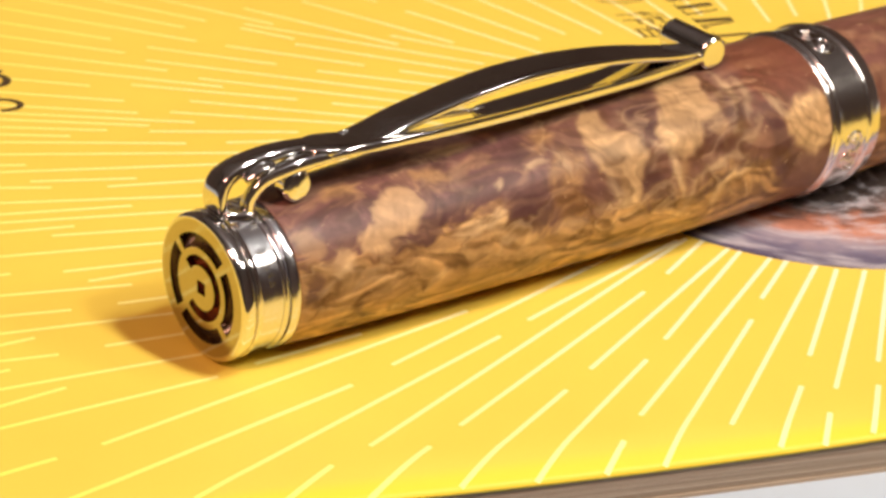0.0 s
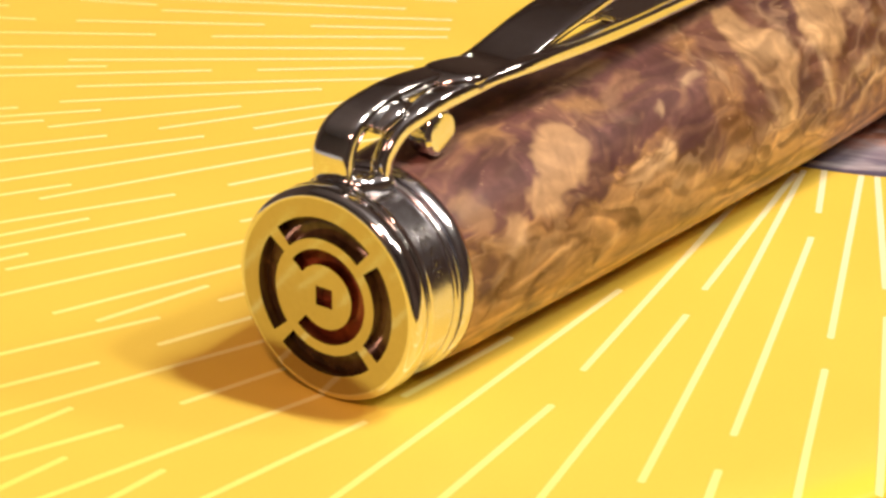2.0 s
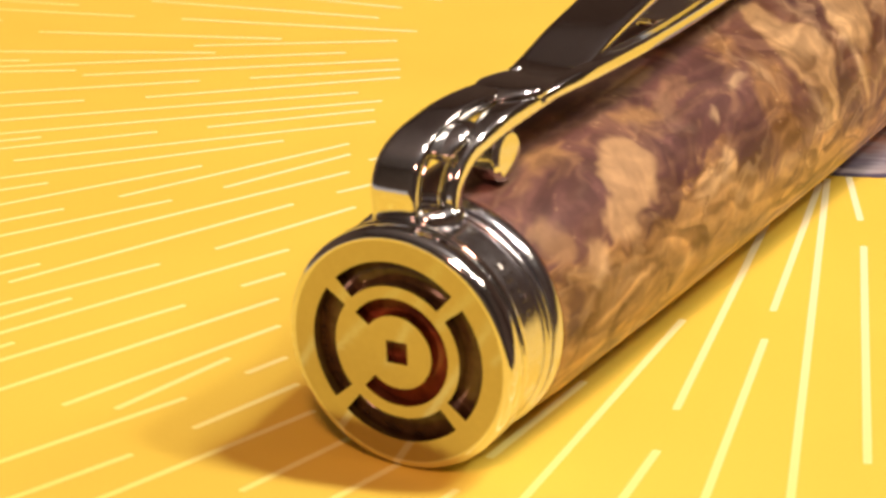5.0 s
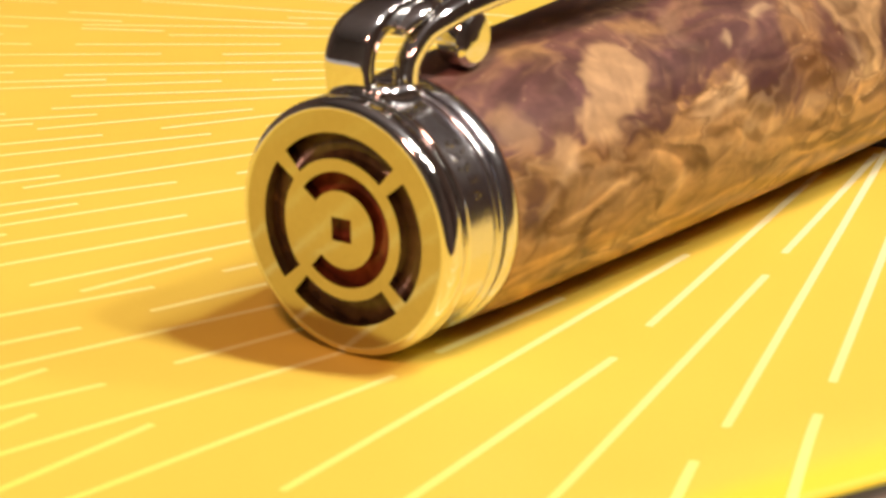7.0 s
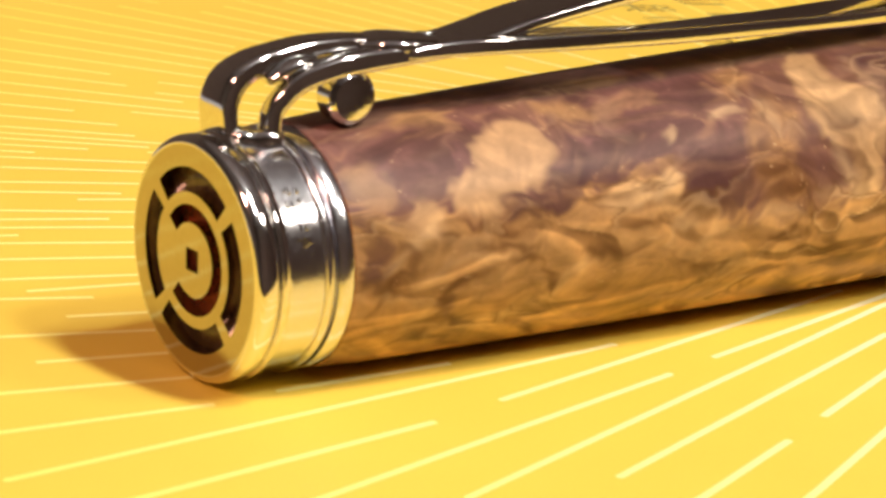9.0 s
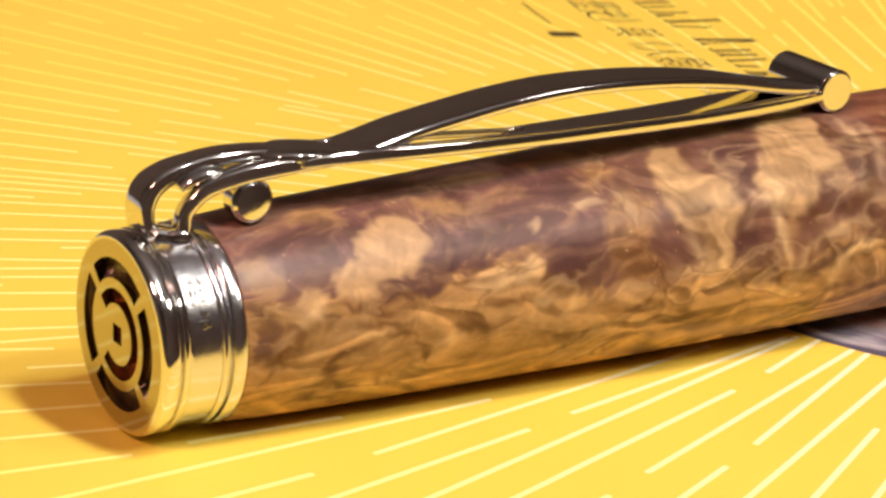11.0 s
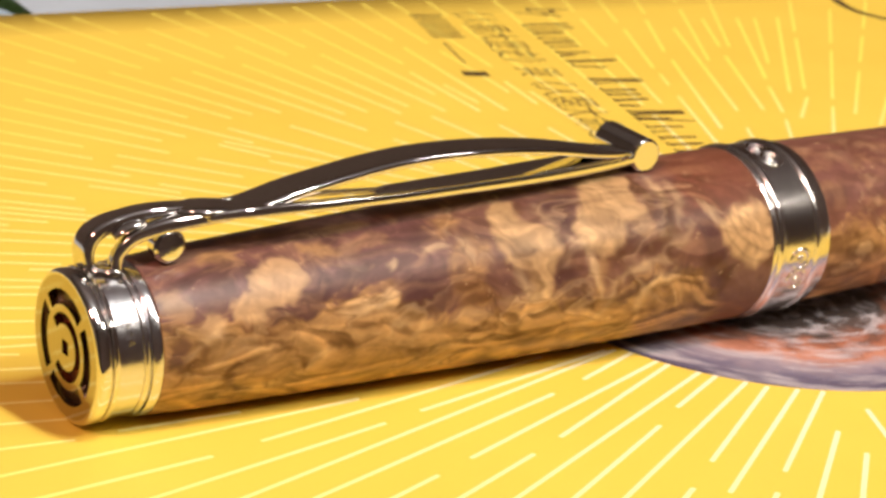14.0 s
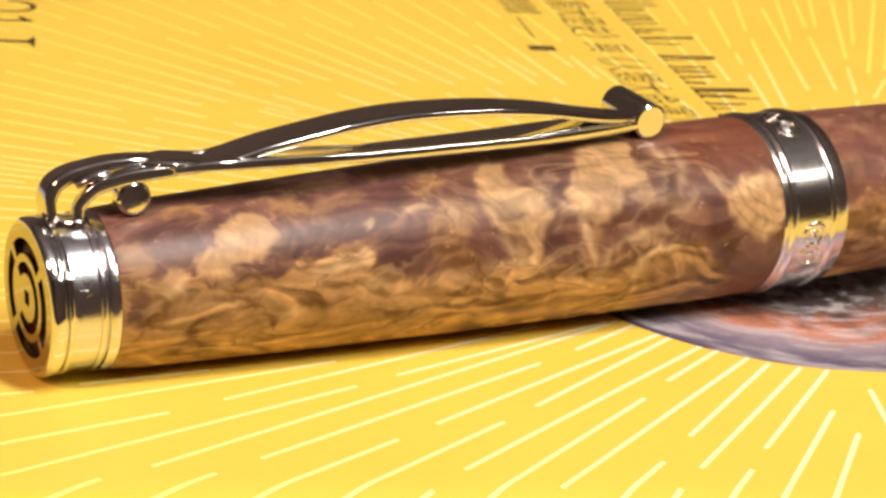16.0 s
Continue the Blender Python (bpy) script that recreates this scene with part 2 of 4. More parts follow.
def cross_bar(x, z, y0, y1, r, edge=0.3, steps=40, tilt=0.0, dome=0.0):
    """A round bar that lies across the pen, with bevelled ends."""
    bm = bmesh.new()
    prof = [(y0 - dome, 0.001), (y0 - 0.82 * dome, 0.42 * (r - edge)), (y0 - 0.47 * dome, 0.72 * (r - edge)), (y0, r - edge), (y0 + edge * 0.7, r - 0.05), (y0 + edge * 0.7 + 0.1, r), (y1 - edge * 0.7 - 0.1, r), (y1 - edge * 0.7, r - 0.05), (y1, r - edge), (y1, 0.001)]
    rings = [[bm.verts.new(Vector((x + q * math.cos(2 * math.pi * i / steps), y, z + q * math.sin(2 * math.pi * i / steps))) * U) for i in range(steps)] for y, q in prof]
    for a, b in zip(rings, rings[1:]):
        for i in range(steps):
            j = (i + 1) % steps
            bm.faces.new((a[i], a[j], b[j], b[i]))
    if tilt:
        bmesh.ops.rotate(bm, verts=bm.verts, cent=Vector((x, y0, z)) * U, matrix=Matrix.Rotation(radians(tilt), 3, "X"))
    bmesh.ops.recalc_face_normals(bm, faces=bm.faces)
    return bm


def crisp(ob, degrees=35):
    """Smooth faces with the sharp edges kept sharp."""
    me = ob.data
    bm = bmesh.new()
    bm.from_mesh(me)
    for e in bm.edges:
        if len(e.link_faces) == 2 and e.calc_face_angle(0) > radians(degrees):
            e.smooth = False
    bm.to_mesh(me)
    bm.free()
    return ob


# ---- setting ----
BOOK_H = 5.6
floor_z = -0.75
room = [("wall_north", (-2.0, 2.0, floor_z, 2.0, 2.1, 1.7)), ("wall_south", (-2.0, -2.1, floor_z, 2.0, -2.0, 1.7)),
        ("wall_east", (2.0, -2.1, floor_z, 2.1, 2.1, 1.7)), ("wall_west", (-2.1, -2.1, floor_z, -2.0, 2.1, 1.7))]
for name, b in room:
    tagged(link_mesh(name, box_bm(*b), WALL, smooth=False), "plain warm grey painted room wall", "wall", kind="structure")
tagged(link_mesh("floor", box_bm(-2.1, -2.1, floor_z - 0.1, 2.1, 2.1, floor_z), WALL, smooth=False), "plain dim floor of the room", "floor", kind="structure")
tagged(link_mesh("ceiling", box_bm(-2.1, -2.1, 1.7, 2.1, 2.1, 1.8), CEILING, smooth=False), "plain painted ceiling of the room", "ceiling", kind="structure")

EDGE = Vector((20.6, -38.9))            # a point of the near edge
ALONG = Vector((math.cos(radians(-19.3)), math.sin(radians(-19.3))))
INTO = Vector((-ALONG.y, ALONG.x))

table = empty("table", "pale grey table top under the yellow book", "table")
tz = -BOOK_H * U


def beside_book(bm):
    """Turn a block laid out along and across the book's near edge into the plan."""
    turn = Matrix.Rotation(math.atan2(ALONG.y, ALONG.x), 4, "Z")
    bmesh.ops.transform(bm, matrix=Matrix.Translation((EDGE.x * U, EDGE.y * U, 0)) @ turn, verts=bm.verts)
    return bm


part("tabletop", beside_book(box_bm(-0.55, -8.0 * U, tz - 0.025, 0.65, 0.50, tz, 0.002)), TABLE, table, smooth=False)
for x in (-0.50, 0.60):
    for y in (0.03, 0.46):
        part("leg", beside_book(box_bm(x - 0.02, y - 0.02, floor_z, x + 0.02, y + 0.02, tz - 0.025, 0.002)), TABLE, table, smooth=False)

# ---- book ----
ROLL = 6.0                              # the near edge of the cover curls down over this width


def cover_z(x, y):
    q = Vector((x, y)) - EDGE
    d, s = q.dot(INTO), q.dot(ALONG)
    drop = 1.5 - 0.95 * min(1.15, ((s - 5) / 40) ** 2)
    return -drop * max(0.0, 1 - d / ROLL) ** 2


def far_edge(s):
    """How deep the cover reaches at s along the near edge."""
    p = EDGE + ALONG * s
    return (171.5 - 0.012 * (p.x - 58) - p.y) / (INTO.y + 0.012 * INTO.x)


def book():
    thing = empty("book", "yellow softcover book with pale printed rays, lying flat on the table", "book")
    bm = bmesh.new()
    ss = [-150 + 370 * i / 60 for i in range(61)]
    fr = [ROLL * k / 8 for k in range(9)] + [None] * 12
    top = []
    for s in ss:
        full = far_edge(s)
        col = []
        for k, f in enumerate(fr):
            d = f if f is not None else ROLL + (full - ROLL) * (k - 8) / 12
            p = EDGE + ALONG * s + INTO * d
            col.append(bm.verts.new(Vector((p.x, p.y, cover_z(p.x, p.y))) * U))
        top.append(col)
    for a, b in zip(top, top[1:]):
        for k in range(len(fr) - 1):
            bm.faces.new((a[k], b[k], b[k + 1], a[k + 1]))
    bmesh.ops.recalc_face_normals(bm, faces=bm.faces)
    if sum(f.normal.z for f in bm.faces) < 0:
        bmesh.ops.reverse_faces(bm, faces=bm.faces)
    bmesh.ops.solidify(bm, geom=list(bm.faces), thickness=0.4 * U)
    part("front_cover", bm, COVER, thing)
    # the page block, set back a little from the cover's edges
    bm = bmesh.new()
    lo, hi = [], []
    ring = [(s, 0.5) for s in ss] + [(s, None) for s in reversed(ss)]
    for s, d in ring:
        dd = d if d is not None else far_edge(s) - 0.6
        p = EDGE + ALONG * s + INTO * dd
        hi.append(bm.verts.new(Vector((p.x, p.y, cover_z(p.x, p.y) - 0.42)) * U))
        q = EDGE + ALONG * s + INTO * (dd + (0.35 if d is not None else 0.0))
        lo.append(bm.verts.new(Vector((q.x, q.y, -BOOK_H + 0.45)) * U))
    for i in range(len(ring)):
        j = (i + 1) % len(ring)
        bm.faces.new((hi[i], hi[j], lo[j], lo[i]))
    bm.faces.new(lo)
    part("page_block", bm, PAGES, thing, "brownish grey cut page edges", smooth=False)
    bm = bmesh.new()
    vs = []
    for s, d in [(ss[0], 0.6), (ss[-1], 0.6), (ss[-1], None), (ss[0], None)]:
        p = EDGE + ALONG * s + INTO * (d if d is not None else far_edge(s))
        vs.append(bm.verts.new(Vector((p.x, p.y, -BOOK_H + 0.02)) * U))
    f = bm.faces.new(vs)
    ext = bmesh.ops.extrude_face_region(bm, geom=[f])
    for v in ext["geom"]:
        if isinstance(v, bmesh.types.BMVert):
            v.co.z += 0.4 * U
    bmesh.ops.recalc_face_normals(bm, faces=bm.faces)
    part("back_cover", bm, PAGES, thing, smooth=False)
    return thing


BOOK = book()


def strip_bm(x, y, heading, length, width, lift):
    """A printed dash that follows the cover, with rounded ends."""
    bm = bmesh.new()
    d = Vector((math.cos(radians(heading)), math.sin(radians(heading))))
    side = Vector((-d.y, d.x)) * width / 2
    n = max(2, int(length / 1.2))
    cuts = [0.0, 0.12] + [0.12 + (length - 0.24) * i / n for i in range(1, n)] + [length - 0.12, length]
    rows = []
    for i, t in enumerate(cuts):
        c = Vector((x, y)) + d * t
        k = 0.45 if i in (0, len(cuts) - 1) else 1.0
        if (c - EDGE).dot(INTO) < 0.05:
            break
        # a little higher over the curled edge
        up = lift + 0.045 * min(1.0, max(0.0, ROLL + 1.0 - (c - EDGE).dot(INTO)))
        rows.append([bm.verts.new(Vector((q.x, q.y, cover_z(q.x, q.y) + up)) * U) for q in (c - side * k, c + side * k)])
    for a, b in zip(rows, rows[1:]):
        bm.faces.new((a[0], b[0], b[1], a[1]))
    return bm


# rays printed on the cover: x, y of the end towards the iris, x, y of the outer end
RAYS_NEAR = [
    (31.5, -5.9, -17.8, -10.3), (57.8, -2.9, 16.4, -11.8), (66.1, -4.0, 35.9, -11.2), (30.7, -12.6, -15.6, -23.4), (67.4, -4.2, 4.1, -24.3), (52.4, -12.6, 14.3, -25.8),
    (69.8, -9.0, 34.0, -23.6), (68.9, -5.6, 58.1, -10.4), (40.8, -25.2, 10.6, -38.9), (70.5, -10.3, 45.9, -22.7), (72.5, -13.5, 31.5, -34.0), (73.8, -15.0, 63.0, -21.0),
    (58.0, -24.3, 23.8, -43.8), (75.6, -18.0, 38.3, -40.4), (77.0, -20.0, 57.0, -34.0), (79.8, -22.0, 53.7, -40.8), (82.2, -23.6, 62.6, -39.0), (28.7, -25.8, 3.2, -35.8),
]
RAYS_EDGE = [
    (51.0, -38.4, 36.5, -48.0), (26.7, -36.8, 17.5, -41.8), (49.2, -44.1, 42.0, -49.8), (75.6, -33.1, 53.4, -52.5), (58.4, -42.7, 48.0, -51.0), (74.4, -38.8, 59.0, -53.8),
    (83.2, -29.6, 76.5, -42.8), (9.2, -27.5, -4.5, -32.4), (10.2, -13.2, -30.0, -18.1), (-1.2, -25.4, -18.0, -31.0), (-22.7, -10.3, -40.0, -10.0), (18.0, -4.3, 4.2, -4.1),
]
RAYS_LEFT = [
    (-0.6, -4.5, -32.0, -1.8), (5.0, -0.2, -30.0, 6.3), (-12.0, 8.2, -29.0, 13.4), (5.0, 4.9, -7.0, 7.4), (5.4, 9.7, -26.0, 18.6), (-5.7, 16.6, -24.0, 22.8),
    (8.7, 13.1, -0.7, 15.4), (3.2, 18.7, -22.0, 27.6), (12.3, 16.4, 8.5, 17.4), (17.1, 20.1, -1.7, 25.5), (21.6, 23.2, -15.0, 35.6), (17.3, 28.8, 2.0, 34.6),
    (26.4, 25.7, 22.5, 27.2), (31.1, 28.4, -9.0, 43.7), (23.7, 35.8, -6.0, 49.2), (42.5, 29.0, 28.5, 33.8), (40.8, 34.2, 15.0, 44.0), (50.5, 34.5, -2.0, 57.8),
    (9.0, 47.0, -5.0, 54.6), (55.0, 37.1, 41.8, 42.1), (37.0, 44.2, 0.0, 64.0), (31.0, 51.2, 4.0, 66.8),
]
RAYS_BEHIND = [
    (57.7, 38.9, 35.7, 48.9), (46.1, 47.4, 29.0, 57.1), (24.5, 60.0, 8.0, 71.0), (36.0, 56.9, 12.0, 74.7), (55.8, 44.9, 35.1, 61.7), (64.9, 40.3, 39.7, 63.9),
    (52.9, 57.3, 36.0, 73.0), (68.3, 42.4, 56.2, 53.9), (71.3, 43.3, 45.5, 70.8), (72.8, 47.0, 43.0, 80.5), (58.4, 70.3, 46.0, 85.2), (79.5, 46.0, 62.0, 65.4),
    (69.4, 64.0, 56.4, 80.4), (82.2, 47.6, 72.5, 59.9), (85.3, 49.6, 65.8, 76.3), (85.4, 56.2, 64.2, 87.2), (92.1, 53.7, 80.7, 72.7),
]
RAYS_FAR = [
    (162.2, 107.9, 176.8, 135.4), (172.8, 118.0, 186.8, 141.2), (157.6, 79.3, 188.0, 133.9), (147.0, 70.9, 169.8, 112.0), (187.0, 118.9, 199.8, 139.5), (162.6, 78.3, 182.7, 112.1),
    (178.7, 96.2, 208.0, 138.4), (165.0, 76.1, 174.9, 91.0), (176.2, 86.9, 217.8, 137.1), (165.8, 72.4, 176.8, 83.0), (117.7, 90.4, 124.5, 132.7), (113.0, 91.3, 115.7, 116.7), (125.4, 92.5, 128.7, 106.8),
]
BURST = Vector((109.0, 2.5))            # the point that the rays run out from


def rays():
    rnd = random.Random(7)
    done = []
    for rows, width in ((RAYS_NEAR, 0.58), (RAYS_EDGE, 0.62), (RAYS_LEFT, 0.56), (RAYS_BEHIND, 0.54), (RAYS_FAR, 0.66)):
        for x0, y0, x1, y1 in rows:
            done.append((x0, y0, math.degrees(math.atan2(y1 - y0, x1 - x0)), math.hypot(x1 - x0, y1 - y0), width))
    samples = [Vector((x + math.cos(radians(h)) * t, y + math.sin(radians(h)) * t)) for x, y, h, n, w in done for t in range(-3, int(n) + 5, 2)]
    # the rest of the sunburst, where the rays run in from the far side
    for i in range(0, 56):
        a = 40 + i * 2.55 + rnd.uniform(-0.2, 0.2)
        d = Vector((math.cos(radians(a)), math.sin(radians(a))))
        r = rnd.uniform(50, 62) if i % 2 else rnd.uniform(88, 104)
        start = None
        while r < 205:
            p = BURST + d * r
            free = (p - EDGE).dot(INTO) < far_edge((p - EDGE).dot(ALONG)) - 4 and min((p - q).length for q in samples) > 2.0
            if free and start is None:
                start, goal = r, rnd.uniform(22, 52)
            if start is not None and (not free or r - start > goal):
                if r - start > 6:
                    q = BURST + d * start
                    done.append((q.x, q.y, a, r - start, 0.58))
                start = None
                r += rnd.uniform(4.0, 7.5)
            r += 1.0
    for x, y, h, n, w in done:
        bm = strip_bm(x, y, h, n, w, 0.012)
        if len(bm.faces):
            part("ray_dash", bm, RAY_INK, BOOK)
        else:
            bm.free()


rays()


def disc_bm(cx, cy, r, z, steps=96):
    bm = bmesh.new()
    mid = bm.verts.new((0, 0, 0))
    rings = []
    for q in (0.3, 0.6, 0.85, 1.0):
        rings.append([bm.verts.new((r * q * U * math.cos(2 * math.pi * i / steps), r * q * U * math.sin(2 * math.pi * i / steps), 0)) for i in range(steps)])
    for i in range(steps):
        j = (i + 1) % steps
        bm.faces.new((mid, rings[0][i], rings[0][j]))
        for a, b in zip(rings, rings[1:]):
            bm.faces.new((a[i], b[i], b[j], a[j]))
    return bm


iris = part("printed_iris", disc_bm(98, 3, 30.6, 0), IRIS, BOOK, "printed round picture in slate grey and orange")
iris.location = (98 * U, 3 * U, 0.03 * U)


# ---- pen ----
def body_radius(x):
    xs, rs = (7.0, 11, 20, 30, 45, 60, 75, 84.0), (8.1, 8.42, 8.78, 9.16, 9.66, 10.05, 10.27, 10.32)
    return float(np.interp(x, xs, rs))


# gold pools and dark hollows in the resin: x, degrees from the top, reach along x, reach in degrees, weight
# wisps: three places (x, degrees) that a curved thread of pigment runs through, its width and weight
POOLS_LEFT = [
    (9.1, 48, 1.7, 12, 0.4),
    (30.3, 11, 3.4, 6, 0.35), (19.3, 84, 4.2, 6, 0.3), (24.9, 104, 1.8, 8, 0.5), (29.7, 92, 1.7, 8, 0.4), (35.4, 96, 3.8, 9, 0.45), (10.1, 110, 3.5, 10, 0.3),
]
POOLS_RIGHT = [(43.7, 100, 2.6, 8, 0.45), (50, 103, 4.0, 9, 0.4), (56.5, 120, 4.5, 14, 0.4), (66.5, 52, 1.6, 8, 0.5)]
# outlines of the large drifts of pigment: x, degrees from the top
DRIFTS_CREAM = [
    [(47.9, 21), (50.1, 15), (51.6, 20), (51, 34), (53.5, 42), (54.9, 59), (53.2, 74), (52.4, 90), (50.3, 90), (49.8, 67), (47.6, 61), (46.9, 44)],
    [(61.1, 13), (64.3, 6), (67.6, 14), (66.8, 35), (67.8, 43), (64.5, 50), (63.5, 64), (60.5, 71), (57.7, 61), (57.1, 49), (59, 33)],
    [(76.9, 62), (78.9, 51), (82.0, 48), (84.4, 55), (84.4, 72), (83.9, 88), (81.7, 91), (79.1, 84), (77.2, 74)],
]
DRIFTS_GOLD = [
    [(61.7, 128), (63.8, 101), (68.1, 89), (71.9, 87), (74.7, 97), (76.2, 110), (72.4, 115), (67.4, 111), (64.8, 122)],
    [(58.9, 69), (60.5, 72), (59.8, 87), (61.2, 113), (62.3, 141), (59.3, 128), (59, 98)],
    [(45.9, 88), (49.6, 95), (53.6, 106), (57.4, 109), (59.5, 128), (57.6, 155), (47.5, 126), (42.7, 118), (42.7, 101)],
    [(41.5, 44), (44.1, 39), (46.1, 46), (45.8, 58), (43.9, 71), (45.1, 84), (43.5, 91), (41.6, 88), (40.5, 73), (40.4, 58)],
    [(40.3, 24), (42.7, 20), (43.8, 26), (42.3, 35), (40.2, 36)],
]
DRIFTS_LEFT = [
    [(19.6, 30), (21.9, 28), (23.1, 35), (23.5, 46), (22.9, 56), (21.1, 63), (18.7, 66), (17.2, 72), (15.1, 70), (14.6, 62), (15.3, 54), (17.2, 52), (18, 40)],
    [(11.6, 60), (13.1, 61), (14, 71), (12.8, 80), (11.7, 75)],
]
DRIFTS_TAN = [
    [(24.6, 22), (27.7, 25), (29, 35), (26.6, 35), (24.1, 28)], [(14, 10), (18.2, 18), (16.5, 26), (12.9, 22)], [(32.4, 87), (33.7, 84), (37, 93), (39.9, 103), (39.5, 111), (35.4, 111), (32.4, 100)],
    [(25.2, 76), (28.5, 70), (32.4, 68), (32.7, 71), (28.2, 76), (25, 84), (23.8, 79)],
]
DRIFTS_DEEP = [
    [(18.6, 71), (20.9, 66), (23.6, 58), (25.3, 44), (26.2, 51), (25.8, 67), (24.2, 72), (21.2, 75), (18.9, 76)], [(7.4, 81), (9.3, 81), (9.1, 92), (7.6, 96)],
    [(13.5, 111), (14.3, 106), (15.6, 118), (17, 124), (15.6, 124)],
]
DRIFTS_DARK = [
    [(53.4, 21), (57.3, 13), (60.4, 10), (57.0, 46), (55.8, 48), (54.5, 36)], [(64.3, 64.5), (65.7, 63), (66.9, 67), (65.7, 69.5), (64.5, 68)],
    [(53.9, 66), (55.5, 69), (57.4, 78), (58.2, 92), (56, 92), (53.5, 87), (52.8, 78)], [(33.6, 67), (36, 58), (38.6, 63), (39.8, 78), (39, 89), (36, 86), (33.8, 78)],
    [(61.5, 97), (65.7, 87), (71.1, 82), (72.5, 86), (68.2, 89), (64.7, 95), (62.8, 104)], [(73.7, 57), (76.4, 65), (77.6, 80), (78.8, 91), (77.1, 100), (75.2, 93), (73.9, 75)],
    [(48.8, 72), (50.1, 71), (50, 88), (49.1, 90)],
]
HOLLOWS = [
    (29.6, 55, 4.8, 12, 0.35), (69.2, 51, 1.1, 18, 0.6),
    (8.7, 85, 1.3, 14, 0.6), (15, 30, 1.5, 15, 0.7),
    (27.5, 15, 2.8, 9, 0.6), (35.3, 31, 3.6, 17, 0.3), (40.1, 63, 2.6, 8, 0.5), (47.7, 76, 1.5, 9, 0.4),
]
WISPS_LIGHT = [
    (29.7, 76, 32.3, 70, 33.7, 68, 0.35, 0.8), (27.2, 77, 29.7, 73, 33.3, 70, 0.4, 0.5), (33, 50, 33.9, 50, 34.4, 49, 0.25, 0.7), (37.9, 47, 39, 44, 41, 43, 0.35, 0.7),
    (55.9, 54, 58.5, 69, 59.8, 95, 0.35, 0.7), (61.5, 85, 65, 78, 69.7, 80, 0.4, 0.6), (65.9, 122, 65.9, 95, 72.8, 89, 0.4, 0.6), (74.6, 43, 76.3, 51, 77.9, 64, 0.35, 0.55),
    (69.7, 15, 70.5, 34, 69.6, 51, 0.45, 0.5), (71.9, 23, 72.1, 41, 71.1, 58, 0.4, 0.4), (11.7, 100, 14.6, 90, 19.9, 92, 0.35, 0.4), (9.4, 93, 11.7, 78, 13.5, 73, 0.35, 0.4),
]
WISPS_FOLD = [
    (32.2, 94, 33.4, 89, 35.4, 93, 0.4, 0.6), (48.1, 62, 49.4, 77, 50.1, 92, 0.45, 0.6), (46, 82, 49.1, 87, 55.2, 88, 0.4, 0.4), (56.7, 114, 59.9, 107, 61.1, 88, 0.4, 0.5),
    (36.6, 115, 40.3, 111, 46.4, 114, 0.4, 0.4), (17.2, 130, 19.2, 119, 22.4, 123, 0.4, 0.4), (42.6, 38, 43.4, 47, 43.6, 57, 0.35, 0.5), (40.8, 93, 42.4, 90, 45.1, 94, 0.35, 0.5),
    (53.7, 26, 54.4, 44, 54.6, 59, 0.5, 0.5), (69.2, 69, 71.4, 67, 73.1, 54, 0.35, 0.45), (22.8, 117, 24.3, 104, 26.4, 101, 0.4, 0.45), (58.8, 31, 58.6, 44, 58.6, 55, 0.5, 0.35),
]
WISPS_DARK_LEFT = [
    (8, 113, 9.8, 97, 11.2, 91, 0.35, 0.7), (14, 115, 14.1, 102, 17.1, 96, 0.4, 0.8), (17.1, 96, 19.8, 91, 21.9, 96, 0.3, 0.7), (14.2, 72, 17.7, 79, 21.5, 83, 0.35, 0.7),
    (15.5, 81, 18.7, 86, 22.1, 88, 0.3, 0.6), (23.8, 92, 28.2, 98, 30.5, 93, 0.35, 0.7), (33.3, 109, 37, 113, 40.1, 110, 0.4, 0.7), (9.8, 79, 11, 84, 11.4, 92, 0.35, 0.6),
    (26.8, 89, 29.2, 84, 32.4, 86, 0.35, 0.7), (40.1, 102, 43, 103, 44.7, 96, 0.35, 0.7), (21.6, 94, 22.8, 109, 23, 115, 0.3, 0.7), (10.8, 133, 13.5, 129, 17.6, 147, 0.35, 0.8),
]
WISPS_DARK_RIGHT = [
    (46.2, 109, 50.7, 117, 55.5, 110, 0.4, 0.8), (40.9, 109, 43.5, 107, 46.2, 108, 0.3, 0.6), (39.9, 74, 42.5, 72, 45.7, 78, 0.4, 0.7), (41.1, 84, 44.4, 80, 47.7, 86, 0.4, 0.7),
    (49.4, 63, 50.8, 74, 51.4, 87, 0.5, 0.6), (69.8, 33, 69.9, 59, 65.2, 69, 0.5, 0.9), (67.5, 19, 68.3, 30, 68, 42, 0.45, 0.8), (70.1, 87, 72.8, 93, 74.4, 106, 0.4, 0.7),
    (68.1, 95, 71.4, 94, 73, 107, 0.35, 0.6), (73.8, 79, 77.8, 96, 75, 115, 0.5, 0.6), (48.5, 51, 49.7, 56, 51.8, 54, 0.35, 0.6), (59.3, 131, 63.5, 120, 68, 109, 0.4, 0.6),
]

CREAM, PEARL = (0.495, 0.320, 0.155), (0.72, 0.53, 0.30)
PLUM, UMBER, GOLD, TAN = (0.156, 0.076, 0.070), (0.066, 0.030, 0.026), (0.355, 0.208, 0.084), (0.430, 0.265, 0.122)
HOLLOW, BROWN, RUST = (0.080, 0.037, 0.036), (0.078, 0.028, 0.008), (0.170, 0.058, 0.030)
ARC = 0.165                             # length of one degree round the cap


def step(a, b, v):
    t = np.clip((v - a) / (b - a), 0, 1)
    return t * t * (3 - 2 * t)


